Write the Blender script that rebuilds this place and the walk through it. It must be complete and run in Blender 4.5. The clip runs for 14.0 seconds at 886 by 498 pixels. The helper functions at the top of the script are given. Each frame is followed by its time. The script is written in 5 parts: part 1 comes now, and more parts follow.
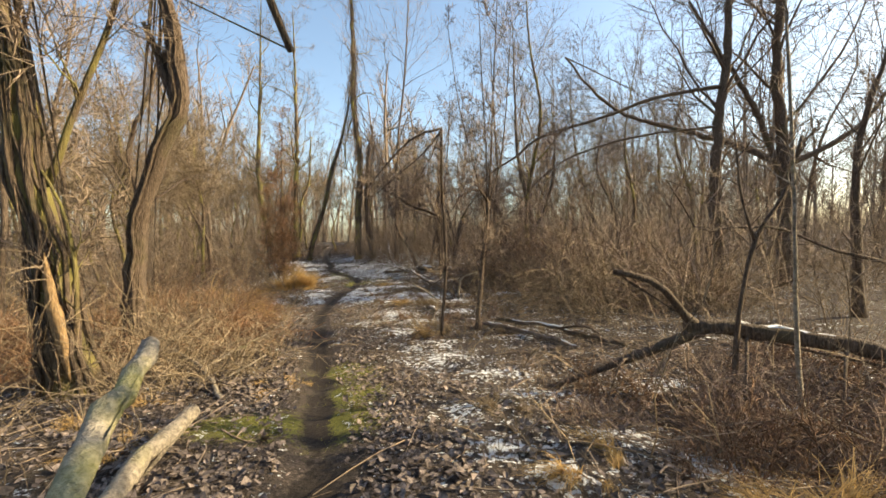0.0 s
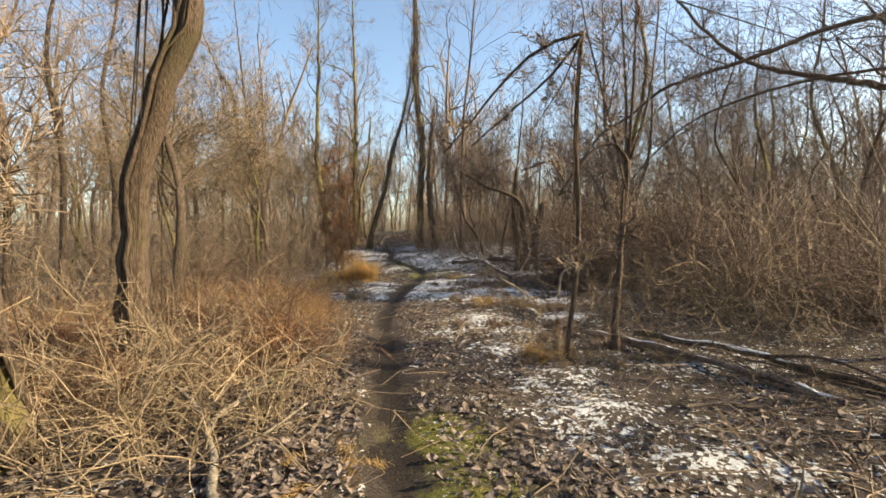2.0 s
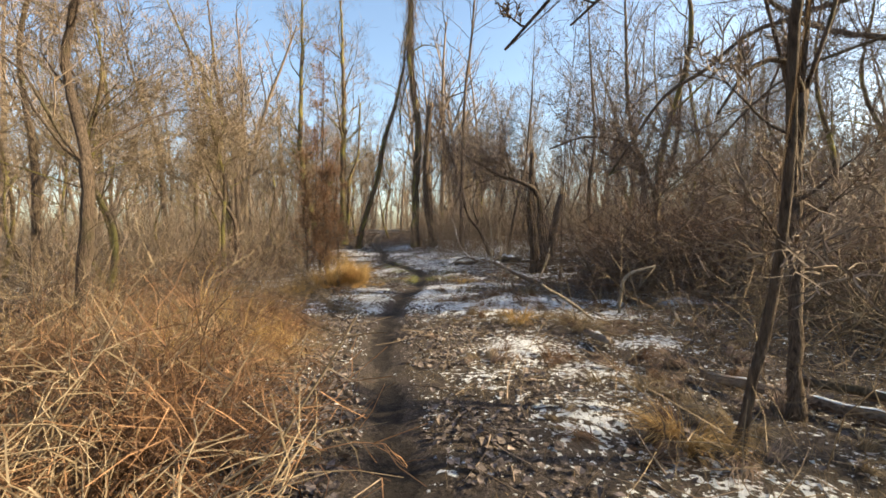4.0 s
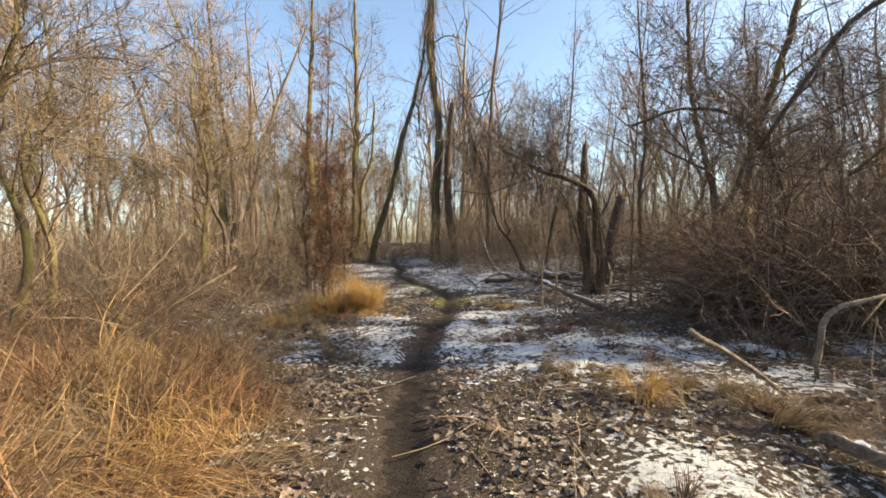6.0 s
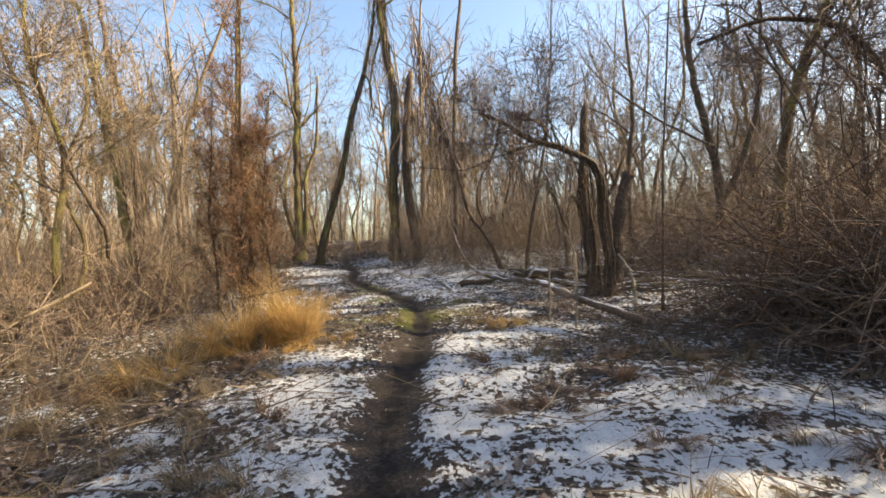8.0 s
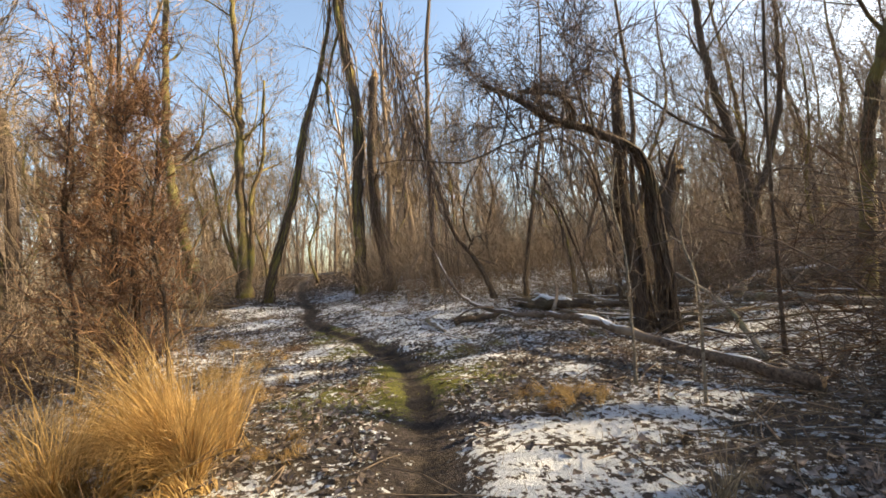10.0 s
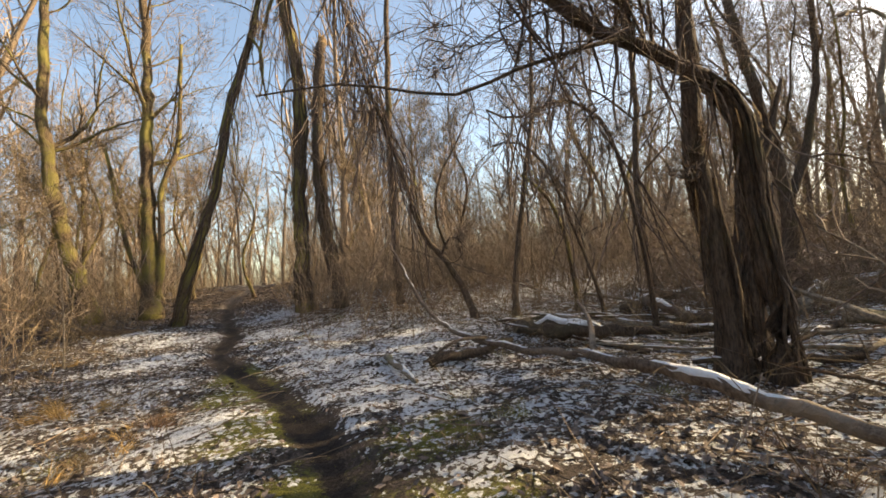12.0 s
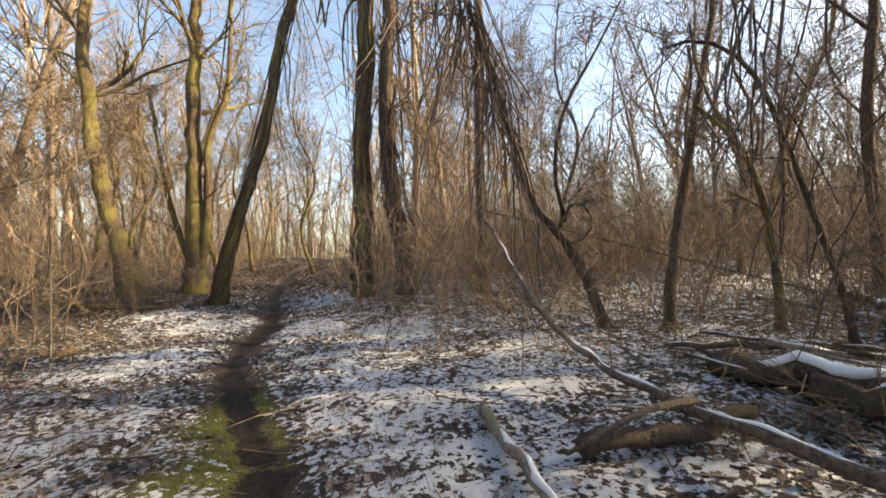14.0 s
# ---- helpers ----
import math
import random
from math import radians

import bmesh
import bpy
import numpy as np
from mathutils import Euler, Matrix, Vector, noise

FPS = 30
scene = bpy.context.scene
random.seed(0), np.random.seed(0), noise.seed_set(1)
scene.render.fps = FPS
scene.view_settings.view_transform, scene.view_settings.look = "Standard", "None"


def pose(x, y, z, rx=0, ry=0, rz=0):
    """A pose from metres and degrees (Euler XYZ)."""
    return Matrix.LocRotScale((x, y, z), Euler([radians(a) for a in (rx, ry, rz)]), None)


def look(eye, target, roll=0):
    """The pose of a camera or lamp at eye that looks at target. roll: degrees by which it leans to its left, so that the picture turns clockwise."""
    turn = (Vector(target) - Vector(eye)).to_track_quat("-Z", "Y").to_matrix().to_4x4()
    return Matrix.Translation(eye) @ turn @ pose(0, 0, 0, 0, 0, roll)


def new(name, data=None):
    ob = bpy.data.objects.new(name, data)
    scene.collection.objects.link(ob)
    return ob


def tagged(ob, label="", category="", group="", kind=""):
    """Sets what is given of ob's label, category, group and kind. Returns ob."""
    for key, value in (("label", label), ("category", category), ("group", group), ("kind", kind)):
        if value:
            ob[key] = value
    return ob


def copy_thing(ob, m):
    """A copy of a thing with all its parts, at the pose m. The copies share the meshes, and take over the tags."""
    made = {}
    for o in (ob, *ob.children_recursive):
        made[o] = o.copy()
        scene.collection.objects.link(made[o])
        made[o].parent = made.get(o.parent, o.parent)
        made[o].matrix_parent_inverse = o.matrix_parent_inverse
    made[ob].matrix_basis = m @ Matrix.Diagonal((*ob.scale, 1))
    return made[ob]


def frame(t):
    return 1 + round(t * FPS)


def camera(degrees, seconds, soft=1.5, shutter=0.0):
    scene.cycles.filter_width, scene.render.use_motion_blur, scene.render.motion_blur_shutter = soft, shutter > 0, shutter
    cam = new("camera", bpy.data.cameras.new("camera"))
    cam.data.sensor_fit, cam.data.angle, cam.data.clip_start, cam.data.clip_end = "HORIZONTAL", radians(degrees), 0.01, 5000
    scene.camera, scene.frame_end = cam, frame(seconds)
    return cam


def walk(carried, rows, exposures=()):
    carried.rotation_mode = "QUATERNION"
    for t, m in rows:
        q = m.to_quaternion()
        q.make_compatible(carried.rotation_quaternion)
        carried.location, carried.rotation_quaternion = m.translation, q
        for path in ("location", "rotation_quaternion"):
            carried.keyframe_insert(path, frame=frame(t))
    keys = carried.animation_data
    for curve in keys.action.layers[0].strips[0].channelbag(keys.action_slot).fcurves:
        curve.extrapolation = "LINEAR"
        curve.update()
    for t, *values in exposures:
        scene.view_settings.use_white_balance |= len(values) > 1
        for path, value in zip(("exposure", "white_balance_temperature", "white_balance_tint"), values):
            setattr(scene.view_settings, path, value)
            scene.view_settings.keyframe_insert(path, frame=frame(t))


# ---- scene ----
cam = camera(92.7, 14.0, soft=1.65)
METRES, EYE, TILT, LEAN, TURN = 21.4, 1.5, 0.0, 0.0, 0.0
ROWS = [
    (0.0, 0.0, 0.0, 0.0, -0.03, -1.38, 1.32),
    (0.5, -0.0084, 0.0363, 0.0014, 3.27, -1.12, 0.91),
    (1.0, -0.0195, 0.0664, -0.0, 6.27, -1.27, 0.85),
    (1.5, -0.0342, 0.0957, -0.0047, 7.81, -1.89, 1.07),
    (2.0, -0.0458, 0.1292, -0.0088, 7.38, -2.5, 1.25),
    (2.5, -0.0592, 0.1641, -0.0125, 5.66, -3.41, 1.25),
    (5.0, -0.1017, 0.3265, -0.0203, 7.27, -1.02, 1.11),
    (5.5, -0.113, 0.365, -0.0221, 8.12, -0.44, 1.04),
    (6.0, -0.1246, 0.3961, -0.0223, 7.95, -0.51, 1.19),
    (6.5, -0.1293, 0.4317, -0.0236, 6.72, -0.38, 1.86),
    (7.0, -0.137, 0.4677, -0.0242, 4.93, -0.85, 2.59),
    (7.5, -0.1431, 0.5038, -0.0232, 3.55, -1.32, 3.05),
    (8.0, -0.1517, 0.5393, -0.0249, 2.25, -1.14, 3.08),
    (10.5, -0.1838, 0.7136, -0.0285, -4.43, 3.07, 5.83),
    (11.0, -0.1827, 0.7489, -0.0278, -6.23, 3.22, 6.27),
    (11.5, -0.183, 0.7851, -0.0276, -7.73, 3.15, 6.18),
    (12.0, -0.1805, 0.8217, -0.0265, -8.25, 3.23, 5.58),
    (12.5, -0.1812, 0.8606, -0.0266, -7.51, 2.86, 4.86),
    (13.0, -0.1824, 0.8995, -0.0254, -5.91, 2.56, 4.16),
    (13.5, -0.1876, 0.9356, -0.0239, -3.02, 1.36, 3.49),
    (14.0, -0.1922, 0.9721, -0.0227, 0.96, 1.15, 2.74),
]
walk(cam, [(t, pose(0, 0, EYE, TILT, LEAN, TURN) @ pose(METRES * x, METRES * y, METRES * z, 90 + pitch, roll, yaw)) for t, x, y, z, yaw, pitch, roll in ROWS],
     exposures=[(0.0, 1.35, 6950, 5), (2.5, 1.3, 6750, 6), (5.0, 1.49, 6700, 6), (7.0, 1.46, 6750, 7), (8.0, 1.63, 6850, 8), (10.5, 1.51, 7250, 8), (12.0, 1.47, 7650, 9), (13.0, 1.5, 7650, 9), (14.0, 1.75, 7350, 9)])

# ---- world, sun, exposure ----
SUN_DIR = Vector((0.95, 0.06, 0.48)).normalized()
world = bpy.data.worlds.new("winter_sky")
scene.world = world
world.use_nodes = True
wn = world.node_tree.nodes
wn.clear()
sky = wn.new("ShaderNodeTexSky")
sky.sky_type = "NISHITA"
sky.sun_disc = False
sky.sun_elevation = math.asin(SUN_DIR.z)
sky.sun_rotation = math.atan2(SUN_DIR.x, SUN_DIR.y)
sky.air_density, sky.dust_density, sky.ozone_density = 1.0, 1.6, 1.2
sky_bg = wn.new("ShaderNodeBackground")
sky_bg.inputs["Strength"].default_value = 0.125
sky_out = wn.new("ShaderNodeOutputWorld")
world.node_tree.links.new(sky.outputs[0], sky_bg.inputs[0])
world.node_tree.links.new(sky_bg.outputs[0], sky_out.inputs[0])
sun_data = bpy.data.lights.new("sun", "SUN")
sun_data.energy, sun_data.angle, sun_data.color = 4.6, radians(0.53), (1.0, 0.80, 0.52)
sun = new("sun", sun_data)
sun.matrix_world = look(SUN_DIR * 60, (0, 0, 0))


# ---- materials ----
def make_material(name, low, high, grain=(6, 6, 6), scale=1.0, rough=0.85, bump=0.4, tint=None, tint_at=0.58, islands=0.0, spec=0.25, thin=0.0):
    """Two scales of variation between two colours, an optional stain colour, relief, and light let through thin blades."""
    m = bpy.data.materials.new(name)
    m.use_nodes = True
    nt = m.node_tree
    bsdf = nt.nodes["Principled BSDF"]
    bsdf.inputs["Roughness"].default_value = rough
    bsdf.inputs["Specular IOR Level"].default_value = spec
    co = nt.nodes.new("ShaderNodeTexCoord")
    mp = nt.nodes.new("ShaderNodeMapping")
    mp.inputs["Scale"].default_value = [g * scale for g in grain]
    nt.links.new(co.outputs["Object"], mp.inputs[0])
    fine = nt.nodes.new("ShaderNodeTexNoise")
    fine.inputs["Scale"].default_value, fine.inputs["Detail"].default_value, fine.inputs["Roughness"].default_value = 4.0, 6.0, 0.65
    nt.links.new(mp.outputs[0], fine.inputs[0])
    ramp = nt.nodes.new("ShaderNodeValToRGB")
    ramp.color_ramp.elements[0].position, ramp.color_ramp.elements[1].position = 0.32, 0.68
    ramp.color_ramp.elements[0].color, ramp.color_ramp.elements[1].color = (*low, 1), (*high, 1)
    nt.links.new(fine.outputs[0], ramp.inputs[0])
    colour = ramp.outputs[0]
    if tint:
        wide = nt.nodes.new("ShaderNodeTexNoise")
        wide.inputs["Scale"].default_value, wide.inputs["Detail"].default_value = 1.4, 3.0
        nt.links.new(co.outputs["Object"], wide.inputs[0])
        edge = nt.nodes.new("ShaderNodeMapRange")
        edge.inputs[1].default_value, edge.inputs[2].default_value = tint_at - 0.08, tint_at + 0.1
        nt.links.new(wide.outputs[0], edge.inputs[0])
        mix = nt.nodes.new("ShaderNodeMix")
        mix.data_type = "RGBA"
        nt.links.new(edge.outputs[0], mix.inputs[0])
        nt.links.new(colour, mix.inputs[6])
        mix.inputs[7].default_value = (*tint, 1)
        colour = mix.outputs[2]
    if islands:
        geo = nt.nodes.new("ShaderNodeNewGeometry")
        spread = nt.nodes.new("ShaderNodeMapRange")
        spread.inputs[3].default_value, spread.inputs[4].default_value = 1 - islands, 1 + islands
        nt.links.new(geo.outputs["Random Per Island"], spread.inputs[0])
        hsv = nt.nodes.new("ShaderNodeHueSaturation")
        nt.links.new(spread.outputs[0], hsv.inputs["Value"])
        nt.links.new(colour, hsv.inputs["Color"])
        colour = hsv.outputs[0]
    nt.links.new(colour, bsdf.inputs["Base Color"])
    if bump:
        bp = nt.nodes.new("ShaderNodeBump")
        bp.inputs["Strength"].default_value, bp.inputs["Distance"].default_value = bump, 0.05
        nt.links.new(fine.outputs[0], bp.inputs["Height"])
        nt.links.new(bp.outputs[0], bsdf.inputs["Normal"])
    if thin:
        through_light = nt.nodes.new("ShaderNodeBsdfTranslucent")
        nt.links.new(colour, through_light.inputs["Color"])
        both = nt.nodes.new("ShaderNodeMixShader")
        both.inputs[0].default_value = thin
        nt.links.new(bsdf.outputs[0], both.inputs[1])
        nt.links.new(through_light.outputs[0], both.inputs[2])
        nt.links.new(both.outputs[0], nt.nodes["Material Output"].inputs["Surface"])
    return m


BARK = make_material("rough_bark", (0.034, 0.025, 0.019), (0.21, 0.154, 0.112), (6, 6, 0.9), 2.4, 0.9, 1.0, (0.10, 0.09, 0.045), 0.62)
BARK_MOSSY = make_material("mossy_bark", (0.035, 0.024, 0.017), (0.24, 0.175, 0.11), (6, 6, 0.9), 2.4, 0.9, 1.0, (0.25, 0.22, 0.07), 0.52)
BARK_DARK = make_material("dark_bark", (0.042, 0.031, 0.024), (0.19, 0.142, 0.106), (5, 5, 1.0), 2.0, 0.9, 1.0, (0.09, 0.075, 0.045), 0.62)
TWIG = make_material("twig_bark", (0.135, 0.102, 0.076), (0.34, 0.26, 0.188), (3, 3, 3), 1.0, 0.85, 0.0, None, 0, 0.4)
TWIG_DARK = make_material("dark_twigs", (0.085, 0.065, 0.053), (0.22, 0.166, 0.135), (3, 3, 3), 1.0, 0.85, 0.0, None, 0, 0.4)
BRUSH = make_material("dry_brush_stems", (0.115, 0.086, 0.055), (0.31, 0.235, 0.152), (3, 3, 3), 1.0, 0.85, 0.0, None, 0, 0.45)
STRAW = make_material("straw_grass", (0.36, 0.235, 0.095), (0.66, 0.46, 0.205), (3, 3, 3), 1.0, 0.75, 0.0, None, 0, 0.4, 0.25, 0.4)
RUSSET = make_material("russet_dead_growth", (0.15, 0.083, 0.048), (0.41, 0.24, 0.135), (3, 3, 3), 1.0, 0.8, 0.0, None, 0, 0.5, 0.25, 0.35)
RUSSET_DARK = make_material("russet_dead_vines", (0.09, 0.055, 0.036), (0.24, 0.145, 0.085), (3, 3, 3), 1.0, 0.85, 0.0, None, 0, 0.4)
GREENGRASS = make_material("winter_green_grass", (0.13, 0.12, 0.028), (0.30, 0.275, 0.075), (3, 3, 3), 1.0, 0.8, 0.0, None, 0, 0.35)
HAY = make_material("faded_hay", (0.14, 0.105, 0.068), (0.36, 0.28, 0.18), (3, 3, 3), 1.0, 0.8, 0.0, None, 0, 0.5, 0.25, 0.3)
BRIAR = make_material("briar_stems", (0.14, 0.10, 0.078), (0.34, 0.25, 0.19), (3, 3, 3), 1.0, 0.85, 0.0, None, 0, 0.45)
CANE = make_material("pale_canes", (0.115, 0.087, 0.057), (0.32, 0.248, 0.166), (3, 3, 3), 1.0, 0.8, 0.0, None, 0, 0.5)
LEAF = make_material("dead_leaf", (0.042, 0.033, 0.029), (0.255, 0.205, 0.178), (9, 9, 9), 1.0, 0.75, 0.2, None, 0, 0.55)
WOOD = make_material("weathered_wood", (0.13, 0.11, 0.085), (0.42, 0.36, 0.28), (6, 6, 6), 1.0, 0.85, 0.8, (0.20, 0.20, 0.07), 0.68)
LOG_BARK = make_material("flaking_log_bark", (0.07, 0.05, 0.04), (0.30, 0.235, 0.185), (7, 7, 7), 1.0, 0.9, 1.0, (0.40, 0.33, 0.26), 0.62)
MOSSY_WOOD = make_material("mossy_barkless_wood", (0.15, 0.135, 0.11), (0.44, 0.39, 0.31), (6, 6, 6), 1.0, 0.85, 0.8, (0.34, 0.33, 0.06), 0.57)
# Wood at the snapped tops, and the sunlight painted on the thick tree.
SPLINTER_LIT_BARK = make_material("splinters_and_lit_bark", (0.15, 0.09, 0.045), (0.40, 0.27, 0.14), (8, 8, 2), 1.5, 0.85, 0.7)
SNOW = make_material("old_snow", (0.72, 0.75, 0.80), (0.86, 0.88, 0.90), (10, 10, 10), 1.0, 0.6, 0.5)

# ---- lie of the land ----
KY = [-60, -5, 0, 3.5, 6.5, 12, 20, 24, 28.8, 30.3, 31, 32, 34, 36, 38, 42, 46, 60, 2000]
KZ = [0.4, 0.15, 0.0, -0.28, -0.48, -0.56, -0.5, -0.43, -0.16, -0.06, 0.04, 0.18, 0.37, 0.55, 0.72, 1.0, 1.18, 1.25, 1.25]
TRAIL = np.array([(1.2, -8), (0.3, -3), (-0.1, 0), (-0.93, 2.9), (-1.92, 6.4), (-3.0, 10), (-3.52, 11.9), (-3.74, 13.3), (-3.97, 15.7), (-3.98, 18), (-4.07, 19.4),
                  (-4.2, 20.4), (-4.55, 21.6), (-5.49, 23.8), (-6.45, 25.3), (-7.1, 26.5), (-7.5, 27.9), (-7.65, 29.1), (-8.2, 30.3),
                  (-9.0, 32.5), (-9.8, 35.2), (-10.4, 38), (-11.0, 42), (-11.7, 46), (-12.0, 50)], float)


def catmull(pts, n):
    """A smooth line of n points through the given ones, evenly spaced."""
    p = np.asarray(pts, float)
    q = np.vstack([2 * p[0] - p[1], p, 2 * p[-1] - p[-2]])
    out = []
    for i in range(1, len(q) - 2):
        for s in np.linspace(0, 1, 14, endpoint=False):
            a, b, c, d = q[i - 1:i + 3]
            out.append(0.5 * (2 * b + (c - a) * s + (2 * a - 5 * b + 4 * c - d) * s * s + (3 * b - a - 3 * c + d) * s ** 3))
    out.append(p[-1])
    out = np.array(out)
    along = np.concatenate([[0], np.cumsum(np.linalg.norm(np.diff(out, axis=0), axis=1))])
    at = np.linspace(0, along[-1], n)
    return np.stack([np.interp(at, along, out[:, k]) for k in range(out.shape[1])], 1)


TRAIL_LINE = catmull(TRAIL, 420)


def lattice(ix, iy, seed):
    h = (ix * 374761393 + iy * 668265263 + seed * 1442695041) & 0xFFFFFFFF
    h = ((h ^ (h >> 13)) * 1274126177) & 0xFFFFFFFF
    return ((h ^ (h >> 16)) & 0xFFFF) / 65535.0


def value_noise(x, y, size, seed):
    """Smooth random heights from 0 to 1, with features about size metres wide."""
    u, v = np.asarray(x, float) / size, np.asarray(y, float) / size
    iu, iv = np.floor(u).astype(np.int64), np.floor(v).astype(np.int64)
    fu, fv = u - iu, v - iv
    fu, fv = fu * fu * (3 - 2 * fu), fv * fv * (3 - 2 * fv)
    a, b = lattice(iu, iv, seed), lattice(iu + 1, iv, seed)
    c, d = lattice(iu, iv + 1, seed), lattice(iu + 1, iv + 1, seed)
    return (a * (1 - fu) + b * fu) * (1 - fv) + (c * (1 - fu) + d * fu) * fv


def trail_distance(x, y):
    x, y = np.asarray(x, float), np.asarray(y, float)
    flat = np.stack([x.ravel(), y.ravel()], 1)
    best = np.full(len(flat), 99.0)
    near = (np.abs(flat[:, 0] + 4.5) < 8) & (flat[:, 1] > -10) & (flat[:, 1] < 54)
    pts = flat[near]
    d = np.full(len(pts), 99.0)
    for k in range(0, len(TRAIL_LINE), 60):
        seg = TRAIL_LINE[k:k + 60]
        d = np.minimum(d, np.sqrt(((pts[:, None, :] - seg[None]) ** 2).sum(2)).min(1)) if len(pts) else d
    best[near] = d
    return best.reshape(x.shape)


def ground_z(x, y, td=None):
    """Height of the ground: the long dip, low mounds, and the worn groove of the footpath."""
    x, y = np.asarray(x, float), np.asarray(y, float)
    td = trail_distance(x, y) if td is None else td
    z = np.interp(y, KY, KZ)
    off = np.clip((td - 0.5) / 3.0, 0, 1)
    z = z + off * (0.22 * (value_noise(x, y, 3.1, 3) - 0.4) + 0.16 * np.clip((y - 27) / 4, 0, 1))
    z = z + np.clip(td / 0.6, 0.15, 1) * (0.07 * (value_noise(x, y, 0.7, 5) - 0.5) + 0.035 * (value_noise(x, y, 0.23, 7) - 0.5))
    return z - 0.075 * np.exp(-(td / 0.24) ** 2)


def gz(x, y):
    return float(ground_z(np.array([x]), np.array([y]))[0])


# ---- mesh helpers ----
def mesh_from(name, verts, quads, material, smooth=True):
    me = bpy.data.meshes.new(name)
    n, q = len(verts), len(quads)
    me.vertices.add(n)
    me.vertices.foreach_set("co", np.asarray(verts, np.float32).ravel())
    me.loops.add(q * 4)
    me.loops.foreach_set("vertex_index", np.asarray(quads, np.int32).ravel())
    me.polygons.add(q)
    me.polygons.foreach_set("loop_start", np.arange(0, q * 4, 4, dtype=np.int32))
    me.polygons.foreach_set("use_smooth", np.full(q, smooth))
    me.materials.append(material)
    me.update(calc_edges=True)
    return me


class Tubes:
    """Collects tapered tubes and strips into one mesh."""

    def __init__(self):
        self.v, self.q, self.n = [], [], 0

    def add(self, P, R, sides=4, rough=0.0, rng=None):
        """P: tubes x points x 3, R: tubes x points."""
        P, R = np.asarray(P, float), np.asarray(R, float)
        if P.ndim == 2:
            P, R = P[None], R[None]
        K, N, _ = P.shape
        T = np.gradient(P, axis=1)
        T /= np.linalg.norm(T, axis=2, keepdims=True) + 1e-9
        mean = T.mean(1)
        ref = np.where(np.abs(mean[:, 2:3]) < 0.75, [[0.0, 0.0, 1.0]], [[0.93, 0.37, 0.0]])
        U = np.cross(T, ref[:, None, :])
        U /= np.linalg.norm(U, axis=2, keepdims=True) + 1e-9
        V = np.cross(T, U)
        a = np.linspace(0, 2 * np.pi, sides, endpoint=False)
        rad = np.repeat(R[:, :, None], sides, 2)
        if rough and rng is not None:
            lobes = rng.normal(0, rough, (K, 1, sides)) + rng.normal(0, rough * 0.6, (K, N, sides))
            rad = rad * (1 + lobes)
        ring = P[:, :, None, :] + rad[..., None] * (np.cos(a)[None, None, :, None] * U[:, :, None, :] + np.sin(a)[None, None, :, None] * V[:, :, None, :])
        base = self.n + np.arange(K)[:, None, None] * N * sides
        i, j = np.arange(N - 1)[None, :, None], np.arange(sides)[None, None, :]
        j2 = (j + 1) % sides
        quads = np.stack([base + i * sides + j, base + i * sides + j2, base + (i + 1) * sides + j2, base + (i + 1) * sides + j], -1)
        self.v.append(ring.reshape(-1, 3))
        self.q.append(quads.reshape(-1, 4))
        self.n += K * N * sides
        if sides >= 6:
            caps = []
            for k in range(K):
                for row in (0, N - 1):
                    o = self.n + 0
                    start = self.n - K * N * sides + (k * N + row) * sides
                    self.v.append(P[k, row][None])
                    self.n += 1
                    for s in range(0, sides, 2):
                        loop = [o, start + s, start + (s + 1) % sides, start + (s + 2) % sides]
                        caps.append(loop if row else loop[::-1])
            self.q.append(np.array(caps))
        return self

    def strips(self, P, W, side):
        """Flat tapering blades. P: K x N x 3, W: K x N half widths, side: K x 3."""
        K, N, _ = P.shape
        off = W[:, :, None] * side[:, None, :]
        both = np.stack([P - off, P + off], 2)
        base = self.n + np.arange(K)[:, None] * N * 2
        i = np.arange(N - 1)[None]
        quads = np.stack([base + 2 * i, base + 2 * i + 1, base + 2 * i + 3, base + 2 * i + 2], -1)
        self.v.append(both.reshape(-1, 3))
        self.q.append(quads.reshape(-1, 4))
        self.n += K * N * 2
        return self

    def ribbons(self, P, R, rng):
        """Thin twigs as narrow twisted strips."""
        way = P[:, -1] - P[:, 0]
        side = np.cross(way, rng.normal(0, 1, (len(P), 3)))
        side /= np.linalg.norm(side, axis=1, keepdims=True) + 1e-9
        return self.strips(P, R * 1.25, side)

    def mesh(self, name, material, smooth=True):
        return mesh_from(name, np.concatenate(self.v), np.concatenate(self.q), material, smooth)


def grow(rng, start, way, length, n=5, wander=0.15, lift=0.0):
    """Wandering lines that leave start towards way. Gives K x n x 3."""
    K = len(start)
    d = way / (np.linalg.norm(way, axis=1, keepdims=True) + 1e-9)
    P = [start]
    for _ in range(n - 1):
        d = d + rng.normal(0, wander, (K, 3)) + np.array([0, 0, lift])
        d /= np.linalg.norm(d, axis=1, keepdims=True) + 1e-9
        P.append(P[-1] + d * (length / (n - 1))[:, None])
    return np.stack(P, 1)


